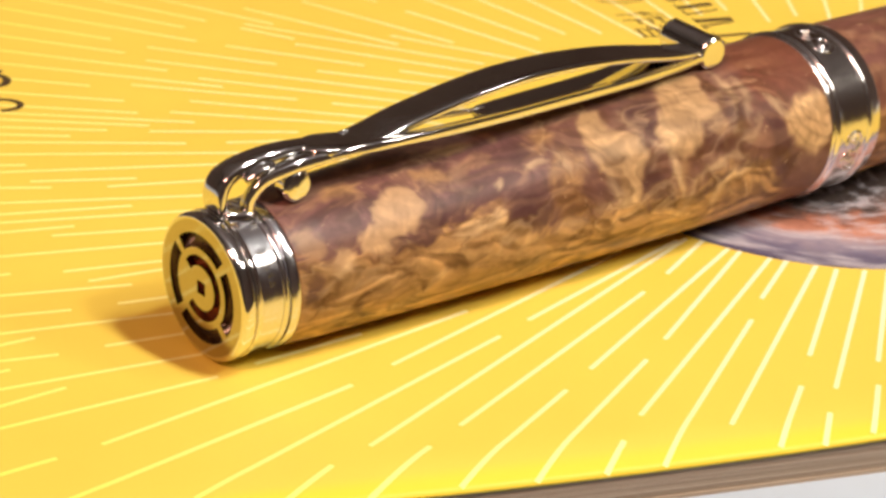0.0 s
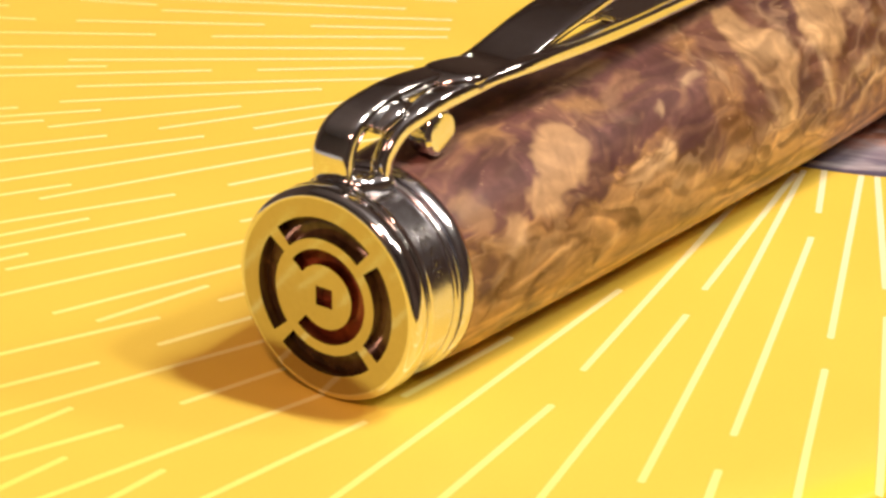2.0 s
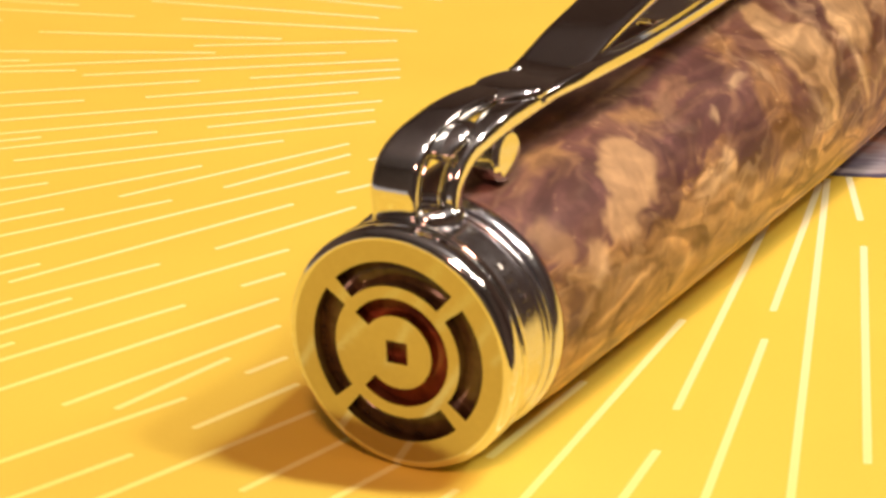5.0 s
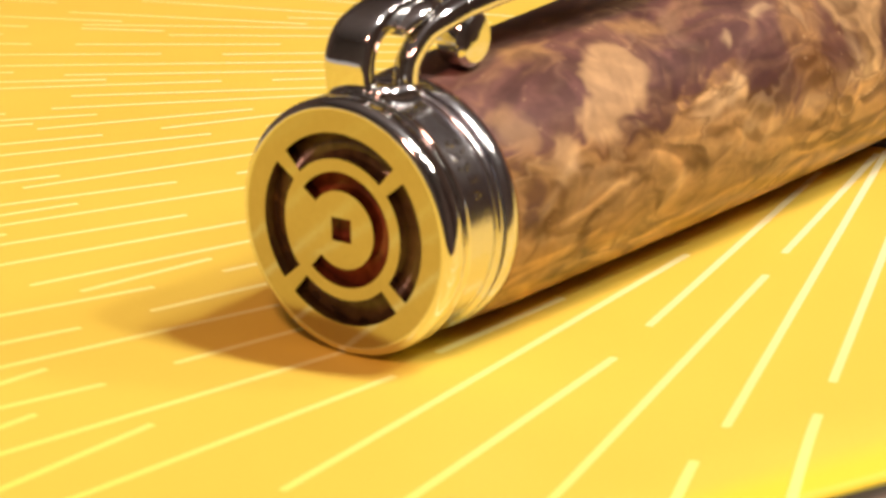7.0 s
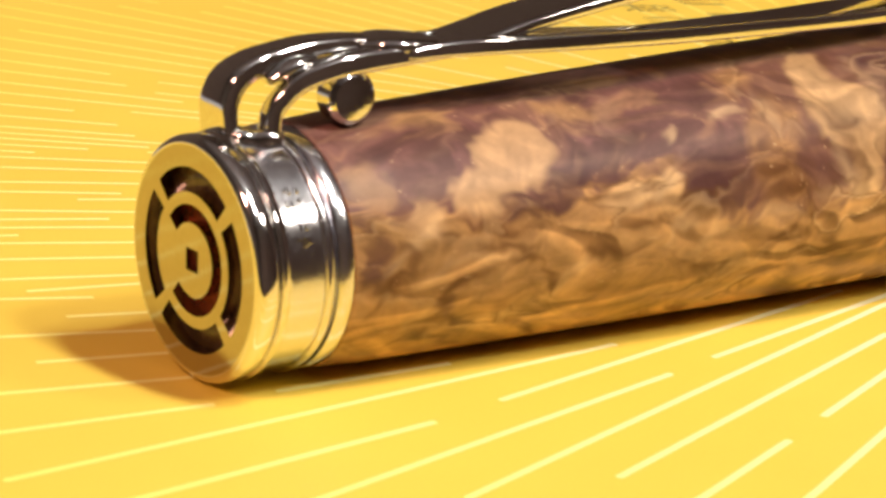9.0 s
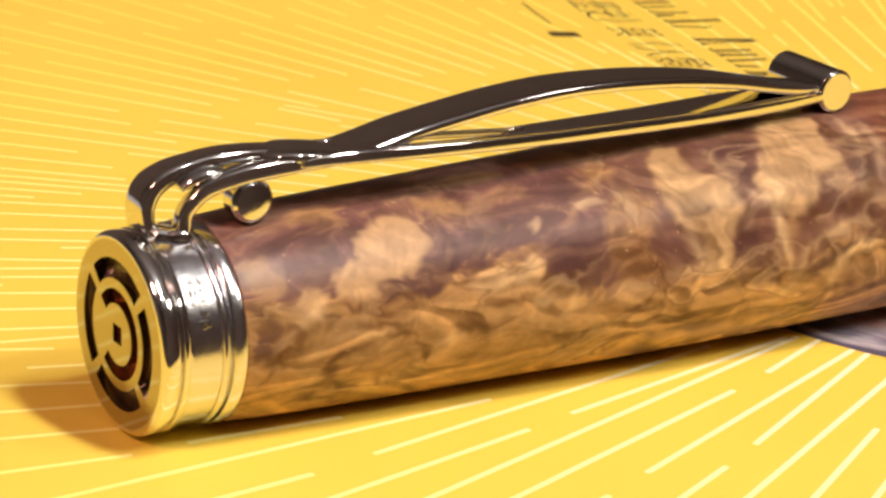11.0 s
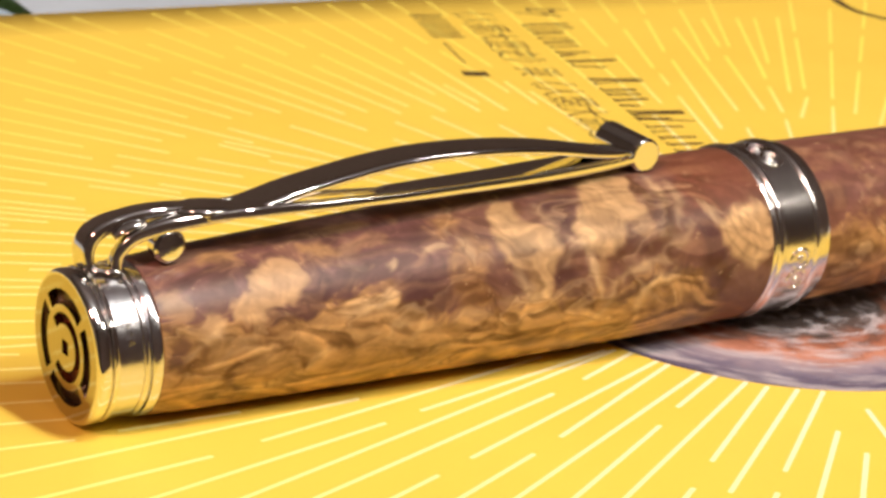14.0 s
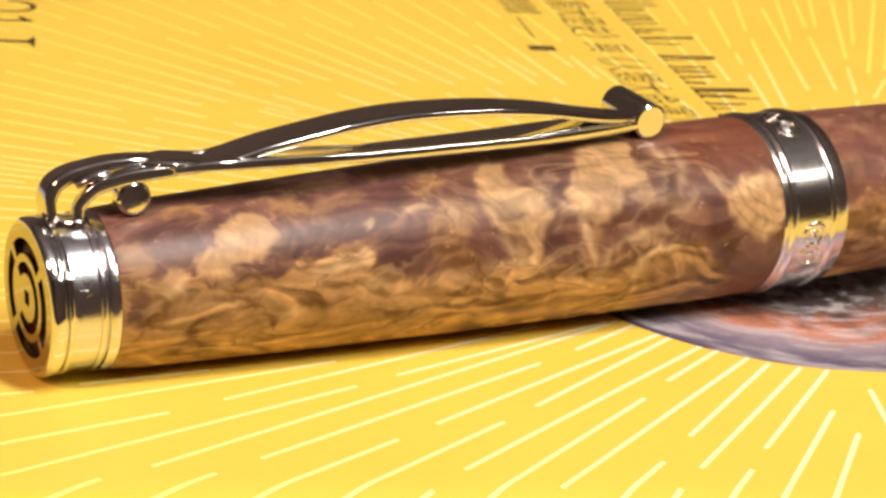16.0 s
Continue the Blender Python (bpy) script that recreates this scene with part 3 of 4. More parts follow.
def swirl(x, y, seed):
    """Smooth gradient noise over whole arrays, about -1 to 1."""
    turn = np.random.RandomState(seed).uniform(0, 2 * math.pi, (64, 64))
    xi, yi = np.floor(x).astype(int), np.floor(y).astype(int)
    fx, fy = x - xi, y - yi
    out = 0.0
    u, v = fx ** 3 * (fx * (fx * 6 - 15) + 10), fy ** 3 * (fy * (fy * 6 - 15) + 10)
    for i, wx in ((0, 1 - u), (1, u)):
        for k, wy in ((0, 1 - v), (1, v)):
            g = turn[(xi + i) % 64, (yi + k) % 64]
            out = out + wx * wy * (np.cos(g) * (fx - i) + np.sin(g) * (fy - k))
    return out * 1.5


def toward(tones, colour, k):
    return tones + (np.array(colour) - tones) * np.clip(k, 0, 1)[..., None]


def wisp_mask(px, pv, rows):
    """How strongly the threads cover each place, 0 to 1."""
    mask = np.zeros_like(px)
    for x0, a0, x1, a1, x2, a2, width, weight in rows:
        near = np.full(px.shape, 99.0)
        taper = np.zeros_like(px)
        # the middle place lies on the thread
        mx, ma = 2 * x1 - (x0 + x2) / 2, 2 * a1 - (a0 + a2) / 2
        for k in range(29):
            t = k / 28
            cx = x0 * (1 - t) ** 2 + 2 * mx * t * (1 - t) + x2 * t * t
            ca = (a0 * (1 - t) ** 2 + 2 * ma * t * (1 - t) + a2 * t * t) * ARC
            d = np.hypot(px - cx, pv - ca)
            closer = d < near
            near[closer] = d[closer]
            taper[closer] = math.sin(math.pi * (0.06 + 0.88 * t)) ** 0.6
        mask = np.maximum(mask, weight * taper * np.exp(-(near / (1.5 * width * (0.35 + 0.65 * taper))) ** 2))
    return mask


def pool_mask(px, pa, rows, mottle):
    mask = np.zeros_like(px)
    for cx, ca, rx, ra, weight in rows:
        q = ((px - cx) / rx) ** 2 + ((pa - ca - 2) / ra) ** 2
        mask = np.maximum(mask, weight * (1 - step(0.40, 1.40, q * (1 + 0.40 * mottle))))
    return np.clip(mask, 0, 1)


def drift_mask(px, pv, outlines, soft):
    """1 inside the outlines, 0 outside, with a soft edge."""
    mask = np.zeros_like(px)
    for outline in outlines:
        corners = [(cx, ca * ARC) for cx, ca in outline]
        near, inside = np.full(px.shape, 99.0), np.zeros(px.shape, bool)
        for (x0, v0), (x1, v1) in zip(corners, corners[1:] + corners[:1]):
            dx, dv = x1 - x0, v1 - v0
            k = np.clip(((px - x0) * dx + (pv - v0) * dv) / (dx * dx + dv * dv), 0, 1)
            near = np.minimum(near, np.hypot(px - x0 - k * dx, pv - v0 - k * dv))
            if v0 != v1:
                inside ^= ((v0 > pv) != (v1 > pv)) & (px < x0 + dx * (pv - v0) / dv)
        mask = np.maximum(mask, step(-soft, soft, np.where(inside, near, -near)))
    return mask


def pigment(x, a, marked, red):
    """The resin's colour at arrays of places: x along the pen, a degrees round it."""
    v = a * ARC
    w1, w2 = swirl(x * 0.09, v * 0.13, 3), swirl(x * 0.09, v * 0.13, 4)
    w3, w4 = swirl(x * 0.24 + w1, v * 0.34 + w2, 5), swirl(x * 0.24 + w1, v * 0.34 + w2, 6)
    w5, w6 = swirl(x * 0.8 + w3, v * 0.95 + w4, 7), swirl(x * 0.8 + w3, v * 0.95 + w4, 8)
    px, pv = x + 3.0 * w1 + 1.9 * w3 + 0.45 * w5, v + 2.0 * w2 + 1.5 * w4 + 0.45 * w6
    # places shifted a little, so that the marks have uneven outlines
    mx, mv = x + 0.55 * w3 + 0.38 * w5, v + 0.50 * w4 + 0.38 * w6
    mottle = swirl(px * 0.45, pv * 0.8, 11) + 0.6 * swirl(px * 1.1, pv * 1.9, 12)
    grain = swirl(px * 2.1, pv * 3.4, 13)
    flow = swirl(px * 0.15, pv * 0.25, 14)
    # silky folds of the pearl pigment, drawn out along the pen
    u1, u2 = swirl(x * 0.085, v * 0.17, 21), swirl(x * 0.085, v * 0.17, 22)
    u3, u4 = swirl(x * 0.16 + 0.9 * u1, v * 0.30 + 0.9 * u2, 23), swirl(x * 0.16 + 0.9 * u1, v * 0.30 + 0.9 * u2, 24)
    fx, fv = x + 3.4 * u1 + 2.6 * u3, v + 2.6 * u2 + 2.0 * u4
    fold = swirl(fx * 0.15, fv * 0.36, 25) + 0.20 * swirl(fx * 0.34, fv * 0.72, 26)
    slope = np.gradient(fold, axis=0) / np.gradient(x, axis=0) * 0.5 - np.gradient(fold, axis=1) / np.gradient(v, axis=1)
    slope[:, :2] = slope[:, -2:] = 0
    # creases: thin dark lines with a pale lip on one side, broken off here and there
    c1, c2 = x + 2.6 * u1 + 3.4 * u4 + 0.5 * w5, v + 2.2 * u3 + 1.8 * u2 + 0.5 * w6
    field = swirl(c1 * 0.14, c2 * 0.30, 28) + 0.22 * swirl(c1 * 0.36, c2 * 0.66, 29)
    there = step(-0.35, 0.20, swirl(x * 0.13, v * 0.22, 30) + 0.4 * w3)
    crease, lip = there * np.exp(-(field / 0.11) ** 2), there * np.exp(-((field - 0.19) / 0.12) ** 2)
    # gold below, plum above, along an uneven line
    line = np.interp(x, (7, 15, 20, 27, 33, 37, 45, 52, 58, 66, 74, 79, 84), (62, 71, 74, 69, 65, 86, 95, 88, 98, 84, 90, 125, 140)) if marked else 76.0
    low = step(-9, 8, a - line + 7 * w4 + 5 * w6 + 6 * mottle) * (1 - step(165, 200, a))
    streak = step(0.05, 0.55, 0.25 * mottle + swirl(px * 0.26, pv * 0.70, 31))
    tones = np.ones(x.shape + (3,)) * np.array(PLUM)
    tones = toward(tones, UMBER, 0.50 * step(0.0, 0.5, -flow))
    tones = toward(tones, TAN, (0.26 * streak + 0.14 * step(0.1, 0.5, flow)) * step(-5, 25, a))
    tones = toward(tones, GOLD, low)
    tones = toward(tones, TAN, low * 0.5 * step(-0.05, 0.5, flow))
    tones = tones * (1 + 0.24 * mottle + 0.07 * grain + low * 0.30 * np.tanh(2.2 * fold))[..., None]
    depth = (1.0 * low + 0.34 * (1 - low)) * (0.66 + 0.40 * step(-0.2, 0.3, w1 + 0.5 * w4))
    pool = np.zeros_like(x)
    if marked:
        ma = mv / ARC
        rust = step(70, 74, x + 2 * w3) * (1 - step(44, 56, a + 8 * w4))
        tones = toward(tones, RUST, 0.75 * rust)
        tones = toward(tones, (0.235, 0.118, 0.075), 0.8 * step(76, 80, x + 1.2 * w3) * step(78, 92, a + 5 * w4))
        right = step(38, 44, x)
        cream, gold = drift_mask(mx, mv, DRIFTS_CREAM, 0.55), drift_mask(mx, mv, DRIFTS_GOLD, 0.9)
        left, tan = drift_mask(mx, mv, DRIFTS_LEFT, 0.45), drift_mask(mx, mv, DRIFTS_TAN, 0.55)
        wide = drift_mask(mx - 0.35, mv - 0.35, DRIFTS_CREAM, 1.5)
        pool = np.maximum(pool_mask(mx, ma, POOLS_LEFT, mottle), pool_mask(mx, ma, POOLS_RIGHT, mottle))
        # warm brown ground between the drifts
        tones = toward(tones, (0.150, 0.072, 0.050), 0.7 * right * (1 - rust) * (1 - low))
        # combed strands inside the drifts
        comb = swirl((px * 0.5 + pv * 0.9) * 0.4, (pv * 0.5 - px * 0.9) * 0.95, 41)
        tones = toward(tones, CREAM, 0.93 * pool * (1 - 0.35 * low))
        tones = toward(tones, (0.36, 0.205, 0.082), 0.80 * gold * (0.75 + 0.25 * np.tanh(2 * mottle)))
        tones = toward(tones, (0.39, 0.235, 0.105), 0.75 * tan)
        # the drifts are paler at their upper side and edged in brown
        tones = toward(tones, BROWN, 0.55 * step(0.02, 0.45, wide) * (1 - step(0.3, 0.8, cream)) * step(-0.25, 0.3, w4 + 0.5 * w5))
        tones = toward(tones, np.array(CREAM) * 0.80, 0.92 * cream)
        tones = toward(tones, (0.62, 0.42, 0.22), 0.55 * cream * step(-0.1, 0.5, swirl(px * 0.20, pv * 0.28, 43)))
        tones = toward(tones, (0.50, 0.33, 0.175), 0.9 * left)
        pool = np.maximum(pool, np.maximum(np.maximum(cream, left), 0.6 * np.maximum(gold, tan)))
        tones = tones * (1 + pool * (0.14 * mottle + (0.10 + 0.16 * right) * comb))[..., None]
        hollow = pool_mask(mx, ma, HOLLOWS, mottle)
        tones = toward(tones, HOLLOW, 0.92 * hollow * (1 - 0.30 * streak) * (1 - 0.45 * pool))
        deep = np.maximum(drift_mask(mx, mv, DRIFTS_DARK, 0.7), 0.85 * drift_mask(mx, mv, DRIFTS_DEEP, 0.5))
        tones = toward(tones, HOLLOW, 0.88 * deep * (1 - 0.25 * streak))
        # the ribbed fan of gold beside the band
        fan = drift_mask(x, v, DRIFTS_CREAM[2:3], 0.8)
        reach = np.hypot(x - 84.0, v - 50 * ARC)
        ribs = (0.6 - 1.6 * (1 - np.abs(np.sin(2.3 * reach + 0.9 * w3 + 0.5 * w4))) ** 1.5) * step(1.6, 4.2, reach)
        tones = tones * (1 + fan * (0.12 + 0.30 * ribs))[..., None]
        depth = np.maximum(depth * (0.66 + 0.28 * right), 0.45 * step(34, 42, x)) * (1 - 0.75 * step(76, 80, x))
        tones = toward(tones, PEARL, 0.75 * wisp_mask(mx, mv, WISPS_LIGHT) + 0.55 * wisp_mask(mx, mv, WISPS_FOLD))
        dark = np.maximum(wisp_mask(mx, mv, WISPS_DARK_LEFT), wisp_mask(mx, mv, WISPS_DARK_RIGHT))
        tones = toward(tones, BROWN, 1.1 * dark)
    tones = toward(tones, (0.190, 0.066, 0.034), np.full(x.shape, red))
    # fold shading painted into the smooth resin: one slope paler, the other brown
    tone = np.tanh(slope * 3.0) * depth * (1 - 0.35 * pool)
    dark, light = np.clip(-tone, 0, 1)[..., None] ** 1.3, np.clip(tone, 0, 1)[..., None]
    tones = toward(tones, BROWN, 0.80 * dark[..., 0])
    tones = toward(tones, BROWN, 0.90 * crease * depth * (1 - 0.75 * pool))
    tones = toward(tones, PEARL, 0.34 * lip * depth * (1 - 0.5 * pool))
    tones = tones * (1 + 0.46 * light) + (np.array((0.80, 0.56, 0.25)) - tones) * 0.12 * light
    # glints on the resin, painted in as small pale flecks
    fleck = step(0.62, 0.85, swirl(px * 1.9, pv * 2.6, 51) + 0.25 * grain) * step(0.1, 0.4, mottle)
    return np.clip(toward(tones, PEARL, 0.5 * fleck * (1 - 0.6 * low)), 0.004, 0.9)


def resin_tube(name, x0, x1, radius, nx, na, parent, marked, label="", red=0.0):
    xs = [x0 + (x1 - x0) * i / nx for i in range(nx + 1)]
    verts = [on_axis(x, radius(x), 360.0 * k / na - 140.0) for x in xs for k in range(na)]
    gx, ga = np.meshgrid(np.array(xs), np.arange(na) * 360.0 / na - 140.0, indexing="ij")
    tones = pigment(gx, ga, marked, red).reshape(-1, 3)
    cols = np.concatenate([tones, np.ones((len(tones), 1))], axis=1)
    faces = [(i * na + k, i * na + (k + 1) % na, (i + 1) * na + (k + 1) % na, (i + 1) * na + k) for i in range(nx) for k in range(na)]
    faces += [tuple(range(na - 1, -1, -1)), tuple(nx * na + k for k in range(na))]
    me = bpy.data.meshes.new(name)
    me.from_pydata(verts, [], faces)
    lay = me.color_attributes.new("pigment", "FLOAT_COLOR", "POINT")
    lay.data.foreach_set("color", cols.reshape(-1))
    me.materials.append(RESIN)
    me.polygons.foreach_set("use_smooth", [len(f) == 4 for f in faces])
    ob = new(name, me)
    ob.parent = parent
    if label:
        ob["label"] = label
    return ob


PEN = empty("fountain_pen", "capped marbled brown and gold resin fountain pen with chrome fittings", "pen")
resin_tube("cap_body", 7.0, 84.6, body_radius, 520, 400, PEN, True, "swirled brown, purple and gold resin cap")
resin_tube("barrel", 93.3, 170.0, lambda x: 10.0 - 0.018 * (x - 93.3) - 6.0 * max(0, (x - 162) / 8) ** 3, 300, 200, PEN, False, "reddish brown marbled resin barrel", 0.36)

# finial
FINIAL = [(1.6, 6.2), (0.5, 7.2), (0.02, 7.38), (0.002, 7.41), (0.03, 7.58), (0.11, 7.76), (0.26, 7.91), (0.46, 8.00), (0.66, 8.03), (1.32, 8.03), (1.40, 8.0), (1.46, 7.92), (1.50, 7.60), (1.72, 7.60), (1.76, 7.94), (1.86, 8.04), (2.16, 8.04), (2.28, 7.96), (2.34, 7.80), (2.5, 7.78)]
SLEEVE = [(2.5, 7.78), (5.0, 7.78)]
COLLAR = [(5.0, 7.78), (5.04, 7.94), (5.14, 8.02), (5.46, 8.02), (5.56, 7.94), (5.60, 7.64), (5.82, 7.64), (5.86, 8.0), (5.98, 8.10), (6.85, 8.10), (7.05, 8.04), (7.18, 7.90), (7.25, 7.2)]
finial = crisp(part("finial", lathe(FINIAL, 160), CHROME, PEN, "polished chrome end cap with turned rings"), 42)
part("sleeve", lathe(SLEEVE, 160), WORN_CHROME, finial, "lightly scratched chrome sleeve")
# a worn engraved mark on the sleeve, as short raised bars
mark = random.Random(12)
for row in range(5):
    for k in range(3):
        if row == 3 and k == 0:
            continue
        x0, a0 = 3.05 + 0.42 * k + mark.uniform(-0.08, 0.08), 44 + 6.2 * row + mark.uniform(-0.8, 0.8)
        wide, deep = (1.2, 1.6) if row == 4 and k == 0 else (mark.uniform(0.16, 0.34), mark.uniform(1.6, 4.2))
        bm = bmesh.new()
        foot = [bm.verts.new(on_axis(x0 + wide * u, 7.78, a0 + deep * v)) for u, v in ((0, 0), (1, 0), (1, 1), (0, 1))]
        top = [bm.verts.new(on_axis(x0 + wide * (0.1 + 0.8 * u), 7.84, a0 + deep * (0.1 + 0.8 * v))) for u, v in ((0, 0), (1, 0), (1, 1), (0, 1))]
        bm.faces.new(top)
        for u in range(4):
            bm.faces.new((foot[u], foot[(u + 1) % 4], top[(u + 1) % 4], top[u]))
        bmesh.ops.recalc_face_normals(bm, faces=bm.faces)
        part("engraved_bar", bm, CHROME, finial, smooth=False)
crisp(part("collar", lathe(COLLAR, 160), WORN_CHROME, finial), 42)


def face_plate():
    """The pierced end plate: an outer rim, four curved windows, a C-shaped window and a square hole."""
    def hole(r, a):
        if 4.42 < r < 6.02:
            for lo, hi in ((-45, 42), (51, 128), (137, 221), (-131, -54)):
                if lo < a < hi or lo < a - 360 < hi or lo < a + 360 < hi:
                    return True
        if 2.45 < r < 3.62:
            return -53 < a < 222 or -53 < a - 360 < 222 or -53 < a + 360 < 222
        return False

    na, depth = 180, 0.95
    rad = [0.0, 1.2, 1.7, 2.45, 2.62, 3.05, 3.45, 3.62, 4.0, 4.42, 4.58, 5.2, 5.86, 6.02, 6.25, 6.9, 7.40]
    bm = bmesh.new()
    cache = {}

    def inner(a):
        c, s = abs(math.cos(radians(a))), abs(math.sin(radians(a)))
        return 0.74 / max(c, s)

    def vert(i, k, x):
        k %= na
        if (i, k, x) not in cache:
            a = 360.0 * k / na
            r = rad[i] if i else inner(a)
            cache[(i, k, x)] = bm.verts.new(on_axis(x, r, a))
        return cache[(i, k, x)]

    def solid(i, k):
        if i < 0 or i >= len(rad) - 1:
            return False
        return not hole((rad[i] + rad[i + 1]) / 2, (360.0 * (k % na) + 180.0) / na)

    for i in range(len(rad) - 1):
        for k in range(na):
            if not solid(i, k):
                continue
            bm.faces.new((vert(i, k, 0.0), vert(i, k + 1, 0.0), vert(i + 1, k + 1, 0.0), vert(i + 1, k, 0.0)))
            if not solid(i, k + 1):
                bm.faces.new((vert(i, k + 1, 0.0), vert(i, k + 1, depth), vert(i + 1, k + 1, depth), vert(i + 1, k + 1, 0.0)))
            if not solid(i, k - 1):
                bm.faces.new((vert(i, k, 0.0), vert(i + 1, k, 0.0), vert(i + 1, k, depth), vert(i, k, depth)))
            if not solid(i - 1, k):
                bm.faces.new((vert(i, k, 0.0), vert(i, k, depth), vert(i, k + 1, depth), vert(i, k + 1, 0.0)))
            if not solid(i + 1, k):
                bm.faces.new((vert(i + 1, k, 0.0), vert(i + 1, k + 1, 0.0), vert(i + 1, k + 1, depth), vert(i + 1, k, depth)))
    bmesh.ops.recalc_face_normals(bm, faces=bm.faces)
    return bm


plate = part("pierced_end_plate", face_plate(), PLATE, finial, "chrome disc pierced with curved windows", smooth=False)
part("window_backing", lathe([(0.92, 0.01), (0.92, 3.9), (1.2, 3.9)], 64), RED_RESIN, finial, "dark red resin behind the inner window")
part("window_backing", lathe([(1.2, 3.9), (0.92, 4.0), (0.92, 6.3), (1.6, 6.3)], 64), DARK_RESIN, finial, "dark brown resin behind the outer windows")

# centre band
BAND = [(84.4, 9.6), (84.45, 10.30), (84.55, 10.38), (84.9, 10.40), (85.05, 10.36), (85.25, 10.36), (85.4, 10.60), (85.55, 10.66), (85.95, 10.66), (86.1, 10.60), (86.2, 10.42),
        (90.9, 10.40), (91.0, 10.58), (91.15, 10.64), (91.6, 10.64), (91.75, 10.56), (91.85, 10.36), (92.9, 10.3), (93.4, 10.15), (93.4, 9.4)]
band = crisp(part("centre_band", lathe(BAND, 160), SOFT_CHROME, PEN, "polished chrome centre band with two raised rings"), 50)


def ring_on_band(x, a, r_big, r_small):
    bm = bmesh.new()
    n, m = 28, 8
    grid = []
    for i in range(n):
        t = 2 * math.pi * i / n
        row = []
        for k in range(m):
            p = 2 * math.pi * k / m
            q = r_big + r_small * math.cos(p)
            row.append(bm.verts.new(on_axis(x + q * math.cos(t), 10.40 + 0.6 * r_small * math.sin(p), a + math.degrees(q * math.sin(t) / 10.7))))
        grid.append(row)
    for i in range(n):
        for k in range(m):
            bm.faces.new((grid[i][k], grid[(i + 1) % n][k], grid[(i + 1) % n][(k + 1) % m], grid[i][(k + 1) % m]))
    bmesh.ops.recalc_face_normals(bm, faces=bm.faces)
    return bm


for quarter in range(4):
    for off in (4, 19):
        part("scroll_ring", ring_on_band(88.7, 90 * quarter + off, 1.35, 0.28), CHROME, band)
        part("scroll_bead", ring_on_band(88.7, 90 * quarter + off, 0.35, 0.30), CHROME, band)

# clip
clip = new("clip")
clip.parent = PEN
clip["label"] = "polished chrome clip of two bowed straps"
part("far_hook", ribbon([(2.4, 0.95, 15.0), (2.1, 0.95, 16.9), (2.1, 0.95, 18.2), (2.75, 0.9, 19.5), (4.2, 0.85, 20.35), (6.0, 0.75, 20.85), (8.2, 0.5, 21.3), (11.0, 0.2, 21.5), (15.0, -0.1, 21.45)],
                        [3.2, 3.2, 3.2, 3.1, 2.9, 2.7, 2.6, 2.6, 2.4], [1.3, 1.3, 1.35, 1.4, 1.4, 1.35, 1.3, 1.15, 0.9], sides=36, power=5.0), CHROME, clip)
part("near_hook", ribbon([(4.5, -1.5, 15.0), (4.4, -1.5, 17.0), (4.8, -1.55, 18.2), (6.2, -1.65, 19.5), (8.5, -1.9, 20.35), (11.4, -2.15, 20.85), (17.5, -3.1, 21.35)],
                         [1.3, 1.3, 1.3, 1.4, 1.7, 1.8, 1.0], [1.2, 1.2, 1.2, 1.3, 1.4, 1.4, 0.8], sides=36, power=4.6), CHROME, clip)
part("saddle", ribbon([(2.0, -0.1, 15.7), (2.7, -0.5, 15.95), (3.5, -1.0, 15.9), (4.4, -1.6, 15.95), (5.1, -2.0, 15.7)], [1.0, 2.0, 1.9, 1.8, 0.9], [0.9, 1.5, 1.4, 1.5, 0.9], power=2.2), CHROME, clip)
part("web", ribbon([(4.4, -0.7, 19.6), (5.4, -0.75, 20.2), (6.6, -0.8, 20.7), (7.8, -0.9, 20.9)], [1.6, 2.2, 2.2, 1.4], [0.6, 0.9, 0.9, 0.5], power=2.6), CHROME, clip)
part("shoulder", ribbon([(11.2, -0.9, 21.45), (12.2, -0.9, 21.55), (13.6, -0.9, 21.6), (15.5, -0.9, 21.5), (18.0, -1.0, 21.35)],
                        [1.2, 3.6, 4.8, 4.9, 4.8], [0.5, 1.0, 1.15, 1.1, 0.8], sides=36, power=4.0), CHROME, clip)
part("arched_strap", ribbon([(14.6, -1.0, 21.2), (16.5, -1.0, 21.3), (18.6, -1.0, 21.4), (21, -1.0, 21.95), (24, -1.0, 22.75), (28.5, -1.0, 23.65), (33.5, -1.0, 24.5), (39, -1.0, 25.1), (45, -1.0, 25.25), (51, -1.0, 25.05), (57, -0.9, 24.45), (64, -0.7, 23.35), (69.5, -0.4, 22.8)],
                            [3.6, 4.6, 4.9, 5.0, 5.0, 5.0, 5.0, 5.0, 5.0, 4.9, 4.7, 4.2, 3.2], [0.3, 0.8, 0.92, 0.92, 0.92, 0.92, 0.92, 0.92, 0.92, 0.92, 0.92, 0.9, 0.8], sides=32, power=7), CHROME, clip)
part("lower_rail", ribbon([(13.6, -2.9, 21.15), (16.5, -3.25, 21.45), (20, -3.6, 21.58), (28, -3.8, 21.55), (36, -3.6, 21.5), (46, -3.2, 21.6), (56, -2.8, 21.75), (64, -2.2, 22.05), (69.5, -1.8, 22.45)],
                          [0.8, 1.1, 1.3, 1.25, 1.2, 1.2, 1.2, 1.2, 1.0], [0.7, 1.0, 1.1, 1.1, 1.1, 1.1, 1.1, 1.1, 1.0], sides=32, power=5), CHROME, clip)
part("back_rail", ribbon([(17.0, 0.7, 21.6), (24, 0.5, 21.5), (30, 0.2, 21.4), (36.5, -0.3, 21.3)], 0.5, 0.6), CHROME, clip)
